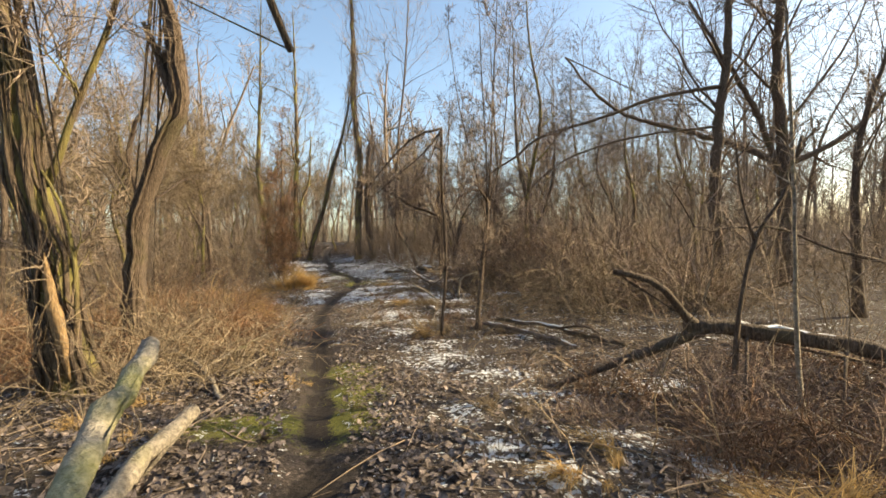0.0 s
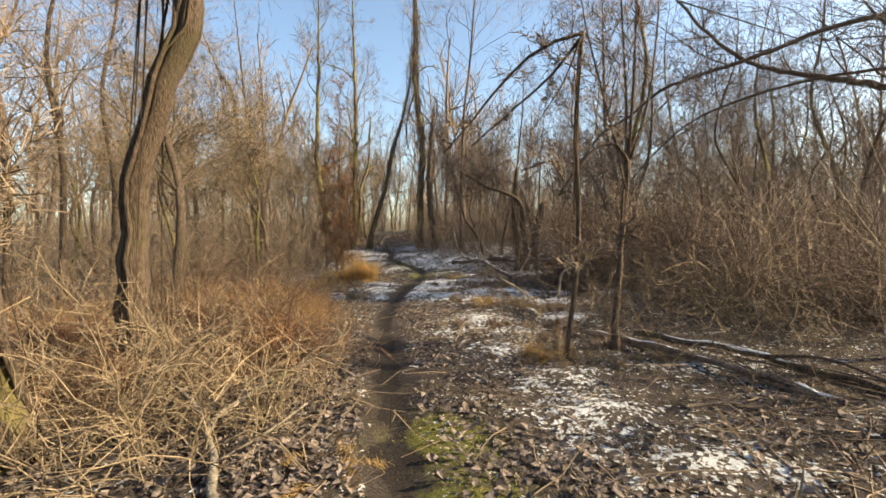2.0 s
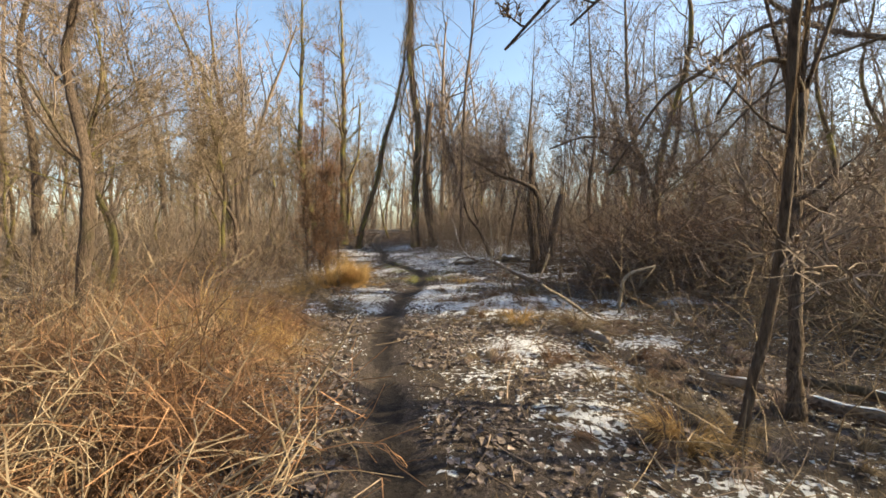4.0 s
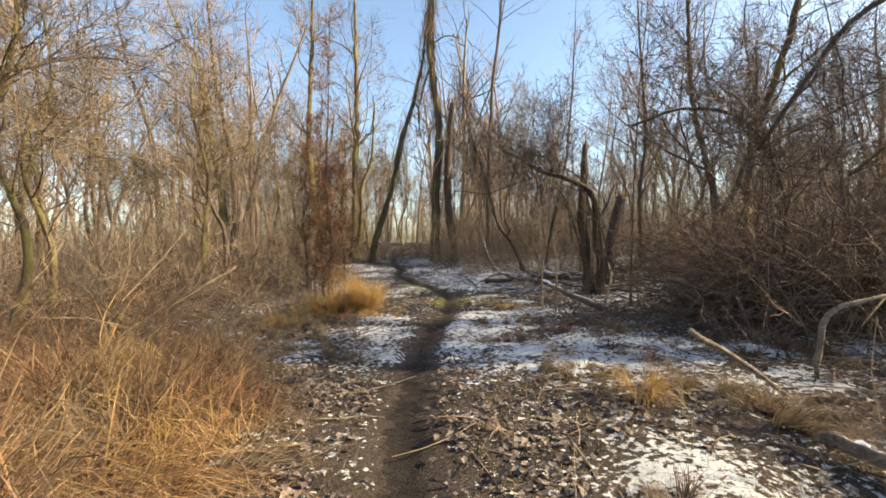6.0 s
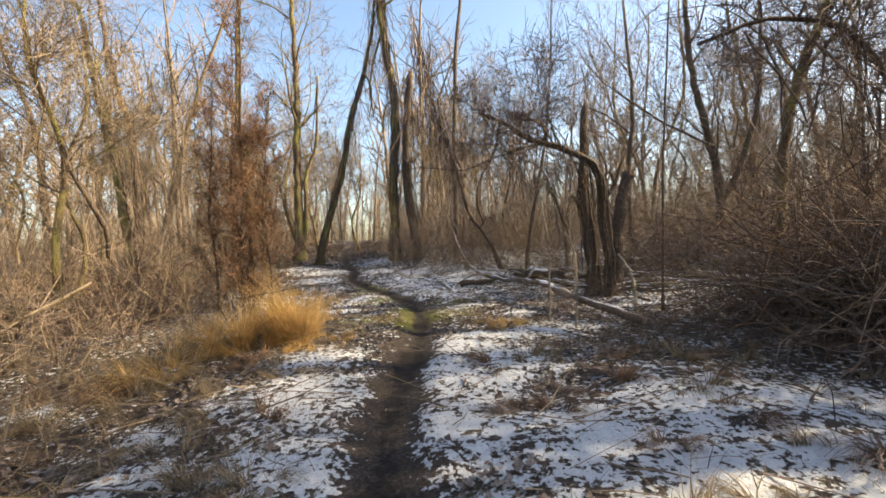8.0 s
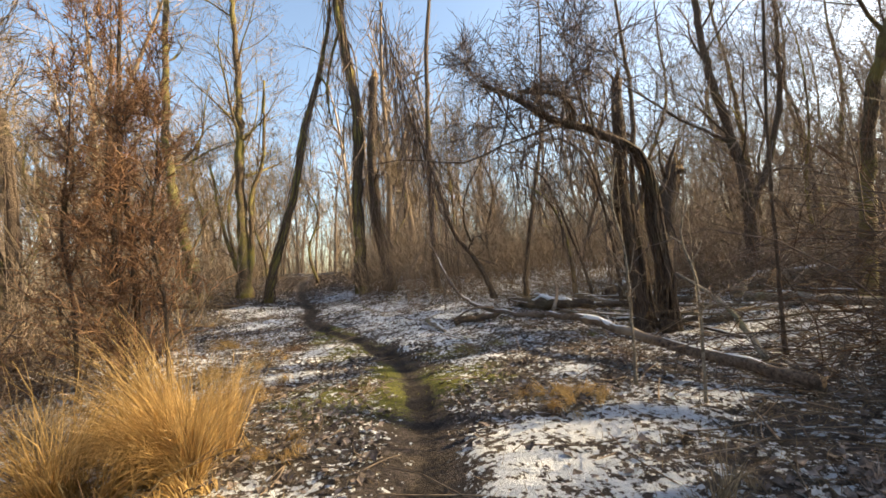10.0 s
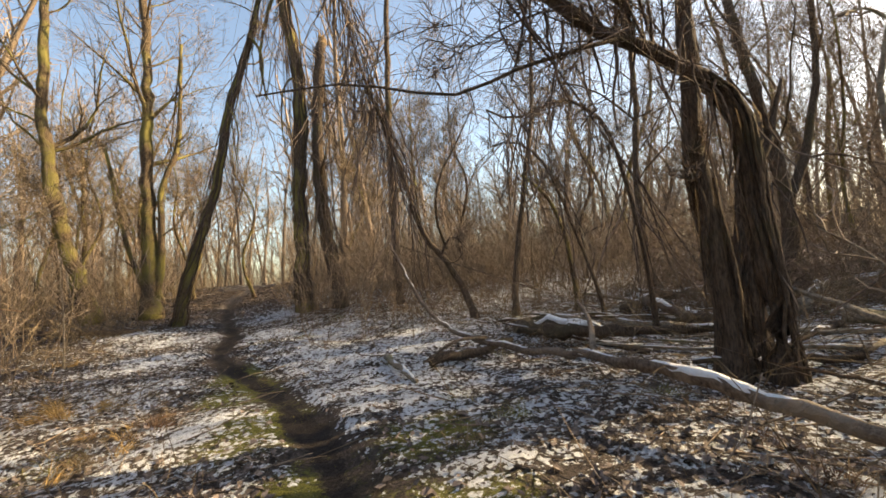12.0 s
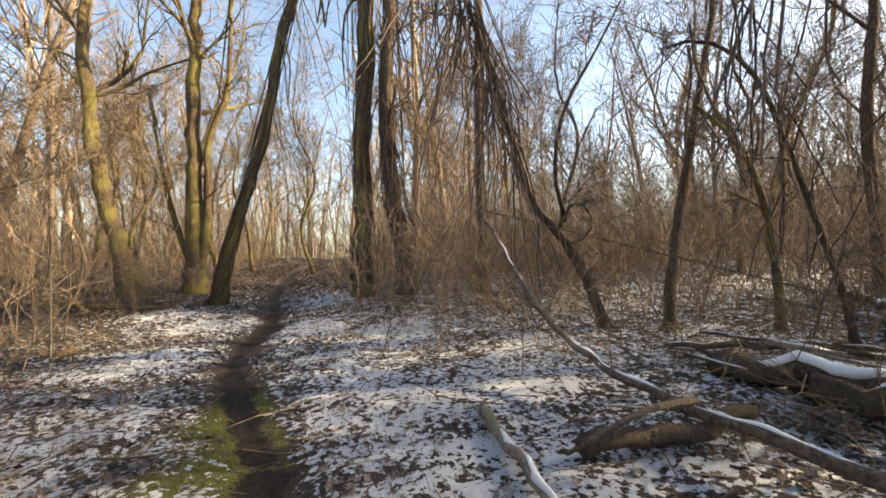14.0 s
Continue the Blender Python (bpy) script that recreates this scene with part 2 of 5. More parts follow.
def sprout(rng, P, R, count, spread=0.9, low=0.25, high=1.0, up=0.2):
    """Count places along each line of P, with directions that leave it. Gives start, way, radius, parent length."""
    K, N, _ = P.shape
    k = np.repeat(np.arange(K), count)
    s = rng.uniform(low, high, K * count) * (N - 1)
    i = np.clip(s.astype(int), 0, N - 2)
    f = (s - i)[:, None]
    start = P[k, i] * (1 - f) + P[k, i + 1] * f
    along = P[k, i + 1] - P[k, i]
    along /= np.linalg.norm(along, axis=1, keepdims=True) + 1e-9
    side = rng.normal(0, 1, (K * count, 3))
    side -= along * (side * along).sum(1, keepdims=True)
    side /= np.linalg.norm(side, axis=1, keepdims=True) + 1e-9
    way = along * rng.uniform(0.3, 1.0, (K * count, 1)) + side * spread + np.array([0, 0, up])
    rad = R[k, i] * (1 - f[:, 0]) + R[k, i + 1] * f[:, 0]
    length = np.linalg.norm(np.diff(P, axis=1), axis=2).sum(1)[k]
    return start, way, rad, length, s / (N - 1)


def taper(r0, n, tip=0.3):
    return r0[:, None] * np.linspace(1, tip, n)[None]


def part(name, data, parent, label=""):
    ob = new(name, data)
    ob.parent = parent
    if label:
        ob["label"] = label
    return ob


def thing(name, at, label, category, group="", kind=""):
    ob = new(name)
    ob.location = at
    return tagged(ob, label, category, group, kind)


def branches(rng, P, R, limbs=10, low=0.3, high=1.0, reach=0.4, twigs=9, fine=9, lift=0.05, wander=0.17, thick=0.45, spread=0.9, up=0.3, droop=0.0):
    """Limbs, branches and twigs on one stem. Gives the limbs' lines and radii, and the twigs as one mesh."""
    small = Tubes()
    st, way, rad, ln, s = sprout(rng, P, R, limbs, spread, low, high, up)
    L = ln * reach * rng.uniform(0.5, 1.1, len(st)) * (1.2 - 0.6 * s)
    LP = grow(rng, st, way, L, 8, wander, lift)
    LR = taper(np.maximum(rad * thick * rng.uniform(0.5, 1, len(st)), 0.009), 8, 0.12)
    st, way, rad, ln, s = sprout(rng, LP, LR, twigs, 0.75, 0.15, 1.0, 0.2 - droop)
    L = ln * rng.uniform(0.25, 0.6, len(st)) * (1.1 - 0.5 * s)
    BP = grow(rng, st, way, L, 5, 0.2, lift - droop)
    BR = taper(np.maximum(rad * 0.5, 0.006), 5, 0.35)
    small.add(BP, BR, 3)
    st, way, rad, ln, s = sprout(rng, BP, BR, fine, 0.8, 0.1, 1.0, 0.15 - droop)
    small.ribbons(grow(rng, st, way, ln * rng.uniform(0.3, 0.8, len(st)), 3, 0.2, lift - droop), taper(np.maximum(rad * 0.55, 0.0042), 3, 0.6), rng)
    return LP, LR, small


def tree(at, spine, radius, label, seed, bark=BARK, twig=TWIG, tip=0.35, sides=12, extra=(), category="tree", group="", rough=0.07, vines=0, hang_by=4.0, climbers=0, name="tree", broken=False, **kw):
    """A tree with a trunk along spine (points from its foot), limbs, twigs and, where wanted, hanging vines."""
    rng = np.random.default_rng(seed)
    at = np.array(at, float)
    root = thing(name, at, label, category, group)
    n = max(14, int(np.linalg.norm(np.diff(np.array(spine), axis=0), axis=1).sum() / 0.3))
    n = min(n, 60)
    P = catmull(spine, n)
    P[1:-1] += rng.normal(0, radius * 0.10, (n - 2, 3))
    s = np.linspace(0, 1, n)
    R = radius * (1 + (tip - 1) * s) * (1 + 0.55 * np.exp(-s * n * 0.3 / max(radius * 3.0, 0.2)))
    R *= 1 + rng.normal(0, 0.05, n)
    trunk = Tubes().add(P, R, sides, rough, rng)
    bole = part("trunk", trunk.mesh("trunk", bark), root)
    stems, radii = [P], [R]
    for pts, r in extra:
        m = max(8, int(np.linalg.norm(np.diff(np.array(pts), axis=0), axis=1).sum() / 0.3))
        Q = catmull(pts, m)
        Q[1:] += rng.normal(0, abs(r) * 0.12, (m - 1, 3))
        QR = abs(r) * np.linspace(1, 0.35, m)
        part("limb", Tubes().add(Q, QR, 8, rough, rng).mesh("limb", bark), root)
        if r > 0:
            stems.append(Q)
            radii.append(QR)
    for _ in range(climbers):
        c0, c1 = sorted(rng.uniform(0, 0.75, 2))
        if c1 - c0 < 0.2:
            c0, c1 = 0.0, 0.6
        i0, i1 = int(c0 * (n - 1)), int(c1 * (n - 1))
        phi = rng.uniform(0, 6.28) + np.cumsum(rng.normal(0.05, 0.22, i1 - i0))
        hug = P[i0:i1] + (R[i0:i1] * rng.uniform(0.95, 1.12) + 0.012)[:, None] * np.stack([np.cos(phi), np.sin(phi), np.zeros(i1 - i0)], 1)
        part("climbing_vine", Tubes().add(hug, np.full(i1 - i0, rng.uniform(0.012, 0.035)), 6, 0.12, rng).mesh("climbing_vine", BARK), bole, "woody vine climbing the trunk")
    if broken:
        tips = Tubes()
        w = rng.normal(0, 0.25, (7, 3)) + np.array([0, 0, 1.0])
        top = P[-1] + rng.normal(0, R[-1] * 0.45, (7, 3))
        SP = grow(rng, top - np.array([0, 0, 0.1]), w, rng.uniform(0.2, 0.55, 7), 3, 0.08)
        tips.add(SP, taper(np.full(7, R[-1] * 0.42), 3, 0.1), 4)
        part("splintered_top", tips.mesh("splintered_top", SPLINTER_LIT_BARK), bole, "pale splintered wood at the break")
    counts = kw.pop("limbs", 10)
    small_all = Tubes()
    for k, (Q, QR) in enumerate(zip(stems, radii)):
        c = counts if k == 0 else max(4, counts // 2)
        if not counts:
            continue
        opts = dict(kw)
        if k:
            opts["low"] = 0.15
        LP, LR, src = branches(rng, Q[None], QR[None], c, **opts)
        for line, r in zip(LP, LR):
            part("limb", Tubes().add(line, r, 5).mesh("limb", bark), root)
        small_all.v += src.v
        small_all.q += [q + small_all.n for q in src.q]
        small_all.n += src.n
    if small_all.n:
        tagged(part("crown", small_all.mesh("crown", twig), root), kind="stuff")
    if vines:
        hang = Tubes()
        k = rng.integers(n // 3, n - 1, vines)
        st = P[k] + rng.normal(0, 0.12, (vines, 3))
        VP = grow(rng, st, rng.normal(0, 0.25, (vines, 3)) + np.array([0, 0, -1.0]), rng.uniform(0.2, 1.0, vines) * hang_by, 7, 0.14, -0.12)
        hang.add(VP, taper(rng.uniform(0.008, 0.022, vines), 7, 0.6), 3)
        tagged(part("vine_curtain", hang.mesh("vine_curtain", TWIG_DARK), root, "thin bare hanging vines"), kind="stuff")
    return root


# ---- ground, one sheet to the horizon ----
def spaced(parts):
    out = []
    for a, b, step in parts:
        out += list(np.arange(a, b, step))
    return np.array(out + [parts[-1][1]])


SNOW_SPOTS = [(-0.4, 8.1, 0.5, 0.5), (0.3, 4.5, 0.35, 0.3), (0.9, 3.0, 0.35, 0.35), (1.5, 3.7, 0.4, 0.3), (0.0, 7.0, 0.6, 0.7), (0.6, 6.1, 0.6, 0.35),
              (-0.9, 9.2, 0.5, 0.5), (-1.4, 11.3, 0.6, 0.7), (-2.0, 10.1, 0.3, 0.25), (-0.6, 10.4, 0.5, 0.5), (-5.5, 14.1, 0.3, 0.4), (-2.4, 14.5, 0.7, 0.9),
              (-5.0, 16.1, 0.7, 0.4), (-3.1, 15.9, 0.6, 0.8), (-1.3, 15.2, 0.9, 0.8), (-2.0, 14.0, 0.6, 0.6), (-1.0, 14.2, 1.0, 0.9), (-0.4, 15.0, 0.8, 0.6), (-2.8, 16.6, 0.8, 0.8), (1.0, 5.0, 0.5, 0.4), (0.4, 3.6, 0.3, 0.3), (-7.4, 15.4, 0.4, 0.25),
              (-5.9, 14.9, 0.3, 0.25), (-3.2, 17.3, 0.7, 0.8), (-0.2, 13.3, 0.5, 0.4), (1.6, 8.6, 1.0, 0.25), (-6.7, 20.3, 0.5, 0.5), (-6.0, 20.8, 0.6, 0.6),
              (-3.2, 20.6, 0.5, 0.5), (-2.2, 19.6, 0.4, 0.4), (-1.2, 18.5, 0.5, 0.4), (-4.6, 24.6, 1.1, 1.4), (-5.4, 26.4, 1.1, 1.4), (-6.5, 28.4, 1.0, 1.4),
              (-3.8, 23.6, 0.9, 1.3), (-5.0, 28.0, 1.5, 1.3), (-8.8, 29.0, 1.4, 0.9), (-10.2, 29.9, 1.2, 0.7), (-7.4, 24.2, 0.8, 1.2), (-8.3, 26.6, 1.1, 1.0),
              (-3.4, 22.2, 0.7, 0.8), (-5.9, 22.4, 0.8, 1.0), (-7.0, 31.0, 0.9, 1.0), (-3.0, 26.5, 1.2, 1.0), (0.4, 20.4, 0.6, 0.5), (1.8, 22.5, 0.9, 0.9), (-3.3, 14.9, 0.6, 0.7), (-3.4, 16.4, 0.5, 0.7), (2.6, 5.2, 0.5, 0.3), (2.1, 3.2, 0.35, 0.3), (3.4, 4.3, 0.5, 0.3), (2.9, 2.6, 0.4, 0.3), (-4.9, 15.6, 0.8, 0.7), (-4.6, 14.4, 0.5, 0.5), (-5.2, 17.0, 0.7, 0.6), (-4.2, 23.0, 1.0, 1.6), (-5.0, 25.2, 1.0, 1.2), (-2.9, 17.9, 0.9, 0.5), (-2.2, 18.1, 0.7, 0.5), (-1.6, 18.6, 0.6, 0.4), (-3.6, 25.2, 1.2, 1.2), (0.5, 13.4, 0.5, 0.4), (2.2, 14.8, 0.5, 0.4), (0.4, 11.7, 0.5, 0.4), (0.6, 14.7, 0.5, 0.4)]
MOSS_SPOTS = [(-2.0, 4.2, 0.6, 0.35), (-1.5, 6.3, 0.5, 0.5), (-4.8, 19.5, 0.95, 0.75), (-4.6, 20.6, 0.35, 0.6), (-6.3, 24.8, 0.35, 0.8), (-3.5, 19.9, 0.6, 0.7), (-1.1, 4.3, 0.4, 0.5), (-5.3, 22.3, 0.5, 0.8), (-5.9, 23.7, 0.45, 0.9), (-3.5, 21.4, 0.5, 0.5), (-1.2, 5.2, 0.4, 0.5)]


def spots(x, y, table):
    total = np.zeros(np.shape(x))
    for cx, cy, rx, ry in table:
        total = np.maximum(total, np.exp(-(((x - cx) / rx) ** 2 + ((y - cy) / ry) ** 2) * 0.6))
    return total


def build_ground():
    xs = spaced([(-900, -200, 100), (-200, -60, 14), (-60, -20, 2.0), (-20, -12, 0.4), (-12, -8.5, 0.12), (-8.5, 3, 0.08), (3, 6, 0.16), (6, 20, 0.5), (20, 60, 2), (60, 200, 14), (200, 900, 100)])
    ys = spaced([(-900, -200, 100), (-200, -40, 12), (-40, -4, 1.5), (-4, 1, 0.25), (1, 31, 0.08), (31, 40, 0.2), (40, 60, 1.0), (60, 200, 10), (200, 1500, 100)])
    X, Y = np.meshgrid(xs, ys)
    td = trail_distance(X, Y)
    Z = ground_z(X, Y, td)
    snow = (0.95 - 0.05 * np.clip((Y - 17) / 1.5, 0, 1) - 0.12 * np.clip((13.6 - Y) / 1.2, 0, 1) - 0.14 * np.clip((11.0 - Y) / 1.5, 0, 1)) * spots(X, Y, SNOW_SPOTS) * np.clip((td - 0.12) / 0.2, 0, 1)
    snow = np.maximum(snow, (0.12 + 0.48 * np.clip((Y - 15) / 6, 0, 1)) * np.clip((Y - 6) / 4, 0, 1) * np.clip((X + 12) / 3, 0, 1) * np.clip((8 - X) / 3.5, 0, 1) * np.clip((37 - Y) / 4, 0, 1) * np.clip((td - 0.2) / 0.3, 0, 1))
    worn = np.exp(-((td + 0.16 * (value_noise(X, Y, 0.5, 11) - 0.5) + 0.12 * (value_noise(X, Y, 0.17, 12) - 0.5)) / 0.165) ** 2) ** 1.3
    moss = spots(X, Y, MOSS_SPOTS)
    snow = snow * (1 - 0.4 * moss)
    Z = Z + 0.03 * np.clip((snow - 0.45) * 4, 0, 1)
    nx, ny = len(xs), len(ys)
    i, j = np.meshgrid(np.arange(nx - 1), np.arange(ny - 1))
    a = (j * nx + i).ravel()
    quads = np.stack([a, a + 1, a + nx + 1, a + nx], 1)
    m = bpy.data.materials.new("woodland_floor")
    me = mesh_from("ground", np.stack([X, Y, Z], -1).reshape(-1, 3), quads, m)
    att = me.color_attributes.new("cover", "FLOAT_COLOR", "POINT")
    att.data.foreach_set("color", np.stack([snow, worn, moss, np.ones_like(snow)], -1).astype(np.float32).ravel())
    m.use_nodes = True
    nt = m.node_tree
    N, Lk = nt.nodes, nt.links
    bsdf = N["Principled BSDF"]
    co = N.new("ShaderNodeTexCoord")
    cover = N.new("ShaderNodeVertexColor")
    cover.layer_name = "cover"
    sep = N.new("ShaderNodeSeparateColor")
    Lk.new(cover.outputs[0], sep.inputs[0])

    def noise_at(scale, detail=5.0, rough=0.6):
        t = N.new("ShaderNodeTexNoise")
        t.inputs["Scale"].default_value, t.inputs["Detail"].default_value, t.inputs["Roughness"].default_value = scale, detail, rough
        Lk.new(co.outputs["Object"], t.inputs[0])
        return t.outputs[0]

    def ramp(src, stops):
        r = N.new("ShaderNodeValToRGB")
        while len(r.color_ramp.elements) < len(stops):
            r.color_ramp.elements.new(0.5)
        for e, (p, c) in zip(r.color_ramp.elements, stops):
            e.position, e.color = p, (*c, 1)
        Lk.new(src, r.inputs[0])
        return r.outputs[0]

    def mix(fac, a, b):
        x = N.new("ShaderNodeMix")
        x.data_type = "RGBA"
        Lk.new(fac, x.inputs[0])
        Lk.new(a, x.inputs[6])
        Lk.new(b, x.inputs[7])
        return x.outputs[2]

    def maths(op, a, b):
        x = N.new("ShaderNodeMath")
        x.operation = op
        for k, v in enumerate((a, b)):
            if isinstance(v, (int, float)):
                x.inputs[k].default_value = v
            else:
                Lk.new(v, x.inputs[k])
        return x.outputs[0]

    def span(src, lo, hi):
        x = N.new("ShaderNodeMapRange")
        x.interpolation_type = "SMOOTHSTEP"
        x.inputs[1].default_value, x.inputs[2].default_value = lo, hi
        Lk.new(src, x.inputs[0])
        return x.outputs[0]

    litter_fine, litter_wide, speck = noise_at(38, 7, 0.7), noise_at(1.6, 4), noise_at(15, 6, 0.65)
    litter = ramp(litter_fine, [(0.3, (0.026, 0.021, 0.019)), (0.5, (0.07, 0.056, 0.049)), (0.7, (0.19, 0.152, 0.134))])
    dry = ramp(litter_fine, [(0.3, (0.033, 0.026, 0.021)), (0.55, (0.085, 0.067, 0.052)), (0.74, (0.19, 0.15, 0.112))])
    base = mix(span(litter_wide, 0.42, 0.62), litter, dry)
    green = ramp(litter_fine, [(0.3, (0.055, 0.055, 0.018)), (0.7, (0.25, 0.25, 0.055))])
    base = mix(span(maths("ADD", sep.outputs[2], maths("MULTIPLY", speck, 2.2)), 1.42, 1.9), base, green)
    mud = ramp(noise_at(22, 5), [(0.3, (0.016, 0.013, 0.012)), (0.7, (0.05, 0.04, 0.034))])
    base = mix(span(maths("ADD", sep.outputs[1], maths("MULTIPLY", maths("SUBTRACT", speck, 0.5), 1.6)), 0.28, 0.6), base, mud)
    white = ramp(noise_at(30, 3), [(0.3, (0.70, 0.74, 0.80)), (0.7, (0.85, 0.87, 0.90))])
    snow_edge = span(maths("ADD", maths("SUBTRACT", maths("MULTIPLY", sep.outputs[0], 0.95), maths("MULTIPLY", sep.outputs[1], 1.2)), maths("ADD", maths("MULTIPLY", maths("SUBTRACT", speck, 0.5), 4.4), maths("MULTIPLY", maths("SUBTRACT", noise_at(3.2, 4), 0.5), 2.0))), 0.52, 0.66)
    base = mix(snow_edge, base, white)
    Lk.new(base, bsdf.inputs["Base Color"])
    bsdf.inputs["Roughness"].default_value = 0.85
    bsdf.inputs["Specular IOR Level"].default_value = 0.2
    bp = N.new("ShaderNodeBump")
    bp.inputs["Strength"].default_value, bp.inputs["Distance"].default_value = 1.0, 0.06
    Lk.new(maths("ADD", litter_fine, maths("MULTIPLY", snow_edge, 0.5)), bp.inputs["Height"])
    Lk.new(bp.outputs[0], bsdf.inputs["Normal"])
    tagged(new("ground", me), "leaf-littered woodland ground with old snow and a worn muddy footpath", "ground", "", "structure")


build_ground()

# ---- the trees that can be told apart ----
def local(pts):
    """Splits world points into a foot and points from it; the foot goes just into the ground."""
    x, y, z = pts[0]
    foot = (x, y, gz(x, y) - 0.08)
    rest = [(a - foot[0], b - foot[1], c - foot[2]) for a, b, c in pts]
    return foot, [(0, 0, 0)] + ([r for r in rest if r[2] > 0.25])


def at_tree(pts, radius, label, seed, extra=(), **kw):
    foot, spine = local(pts)
    if not kw.get("broken") and kw.get("grown", True):
        a, c = np.array(spine[-2], float), np.array(spine[-1], float)
        way = (c - a) / np.linalg.norm(c - a) + np.array([0, 0, 0.6])
        rise = 0.45 * c[2]
        spine = spine + [tuple(c + way / np.linalg.norm(way) * rise)]
        kw["tip"] = 0.09
    kw.pop("grown", None)
    limbs = [([(a - foot[0], b - foot[1], c - foot[2]) for a, b, c in p], r) for p, r in extra]
    return tree(foot, spine, radius, label, seed, extra=limbs, **kw)


at_tree([(-4.78, 5.4, -0.4), (-4.85, 5.3, 0.64), (-4.95, 5.3, 1.5), (-5.1, 5.25, 2.5), (-5.25, 5.2, 3.8), (-5.4, 5.1, 5.5), (-5.3, 5.0, 8.5)], 0.21,
        "thick rough-barked tree with moss and a painted sunlit strip beside the path", 11, bark=BARK_MOSSY, sides=22, rough=0.10, climbers=14, tip=0.55, limbs=16, low=0.42, reach=0.36, twigs=12, fine=12,
        extra=[([(-4.92, 5.3, 2.3), (-4.5, 5.3, 3.3), (-4.17, 5.3, 4.0), (-4.0, 5.35, 4.6), (-3.9, 5.5, 6.0)], 0.05),
               ([(-5.35, 5.1, 5.6), (-3.6, 4.0, 6.2), (-1.9, 2.6, 5.0), (-1.2, 2.45, 3.5), (-0.85, 2.5, 2.62)], -0.06),
               ([(-4.8, 5.35, 0.0), (-4.55, 5.2, 0.5), (-4.5, 5.15, 1.4), (-4.75, 5.2, 2.2), (-5.3, 5.3, 2.9)], 0.035)])
at_tree([(-5.5, 7.45, -0.4), (-5.4, 7.4, 0.8), (-5.3, 7.4, 1.9), (-4.87, 7.4, 3.1), (-4.5, 7.4, 4.0), (-4.6, 7.4, 5.2), (-4.7, 7.4, 6.2), (-4.5, 7.5, 9.5)], 0.17,
        "curved dark tree trunk with a broken side stem", 12, bark=BARK, tip=0.6, sides=18, climbers=7, rough=0.09, limbs=20, low=0.45, reach=0.38, twigs=12, fine=12,
        extra=[([(-4.57, 7.4, 3.95), (-4.9, 7.4, 4.87), (-5.07, 7.4, 5.36)], 0.1)])
at_tree([(-0.1, 8.7, -0.5), (0.05, 8.45, 1.0), (0.0, 8.25, 2.6), (0.02, 7.9, 3.57)], 0.034, "thin snapped sapling with its top hanging down", 13, grown=False, bark=BARK_DARK, tip=0.7, limbs=6, low=0.3, reach=0.25,
        extra=[([(0.02, 7.9, 3.55), (-0.45, 8.0, 3.45), (-0.9, 8.1, 3.1), (-1.4, 8.3, 2.6), (-1.7, 8.5, 2.35)], 0.028), ([(0.0, 7.95, 3.5), (-0.35, 8.0, 3.1), (-0.8, 8.1, 2.75), (-1.3, 8.3, 2.4)], 0.02),
               ([(0.02, 7.9, 3.55), (-0.2, 7.95, 3.0), (-0.55, 8.0, 2.5)], 0.014)], sides=8)
at_tree([(0.72, 9.3, -0.5), (0.85, 9.5, 0.6), (1.0, 9.75, 1.6), (1.08, 9.8, 2.35)], 0.055, "pale torn stump sprouting slender upright shoots", 14, bark=BARK, tip=0.7, limbs=7, low=0.4, reach=0.35, sides=10, grown=False,
        extra=[([(1.06, 9.8, 2.2), (1.15, 9.85, 3.2), (1.25, 9.9, 5.0), (1.4, 9.9, 7.2)], 0.028), ([(1.04, 9.8, 2.1), (1.05, 9.85, 3.4), (1.0, 9.9, 5.0), (0.95, 9.9, 7.0)], 0.024),
               ([(1.02, 9.75, 1.9), (0.75, 9.8, 3.2), (0.45, 9.9, 4.6), (0.25, 9.9, 6.2)], 0.02), ([(1.08, 9.8, 2.3), (1.4, 9.8, 3.4), (1.6, 9.9, 5.2), (1.7, 9.9, 6.6)], 0.02),
               ([(1.08, 9.8, 2.3), (0.85, 9.7, 2.6), (0.5, 9.6, 2.5), (0.2, 9.5, 2.1)], 0.035)])
at_tree([(-6.25, 31.2, 0.2), (-6.2, 31.2, 3.4), (-5.95, 31.2, 7.0), (-6.2, 31.2, 10.0), (-6.35, 31.2, 11.5), (-6.26, 31.2, 14.2), (-6.25, 31.2, 19.0)], 0.225, "tall vine-hung tree beside the path", 15, bark=BARK_MOSSY,
        tip=0.3, limbs=14, low=0.4, reach=0.16, vines=150, climbers=16, rough=0.12, extra=[([(-6.0, 31.1, 7.6), (-6.35, 31.0, 7.2), (-6.5, 31.0, 6.2), (-6.45, 31.0, 5.0)], -0.035), ([(-6.3, 31.2, 10.6), (-5.9, 31.1, 9.9), (-5.75, 31.0, 8.6), (-5.85, 31.0, 7.4)], -0.04), ([(-6.35, 31.2, 11.8), (-5.5, 31.2, 12.3), (-4.6, 31.2, 12.1)], 0.05), ([(-6.2, 31.2, 11.2), (-6.7, 31.1, 9.6), (-7.0, 31.0, 8.2), (-6.9, 31.0, 6.8)], 0.07)])
at_tree([(-5.15, 31.0, 0.2), (-5.5, 31.0, 3.9), (-5.35, 31.0, 6.9), (-5.1, 31.0, 8.6)], 0.19, "snapped trunk with a jagged broken top", 16, bark=BARK, tip=0.75, limbs=6, low=0.3, reach=0.18, vines=70, climbers=12, rough=0.12, broken=True)
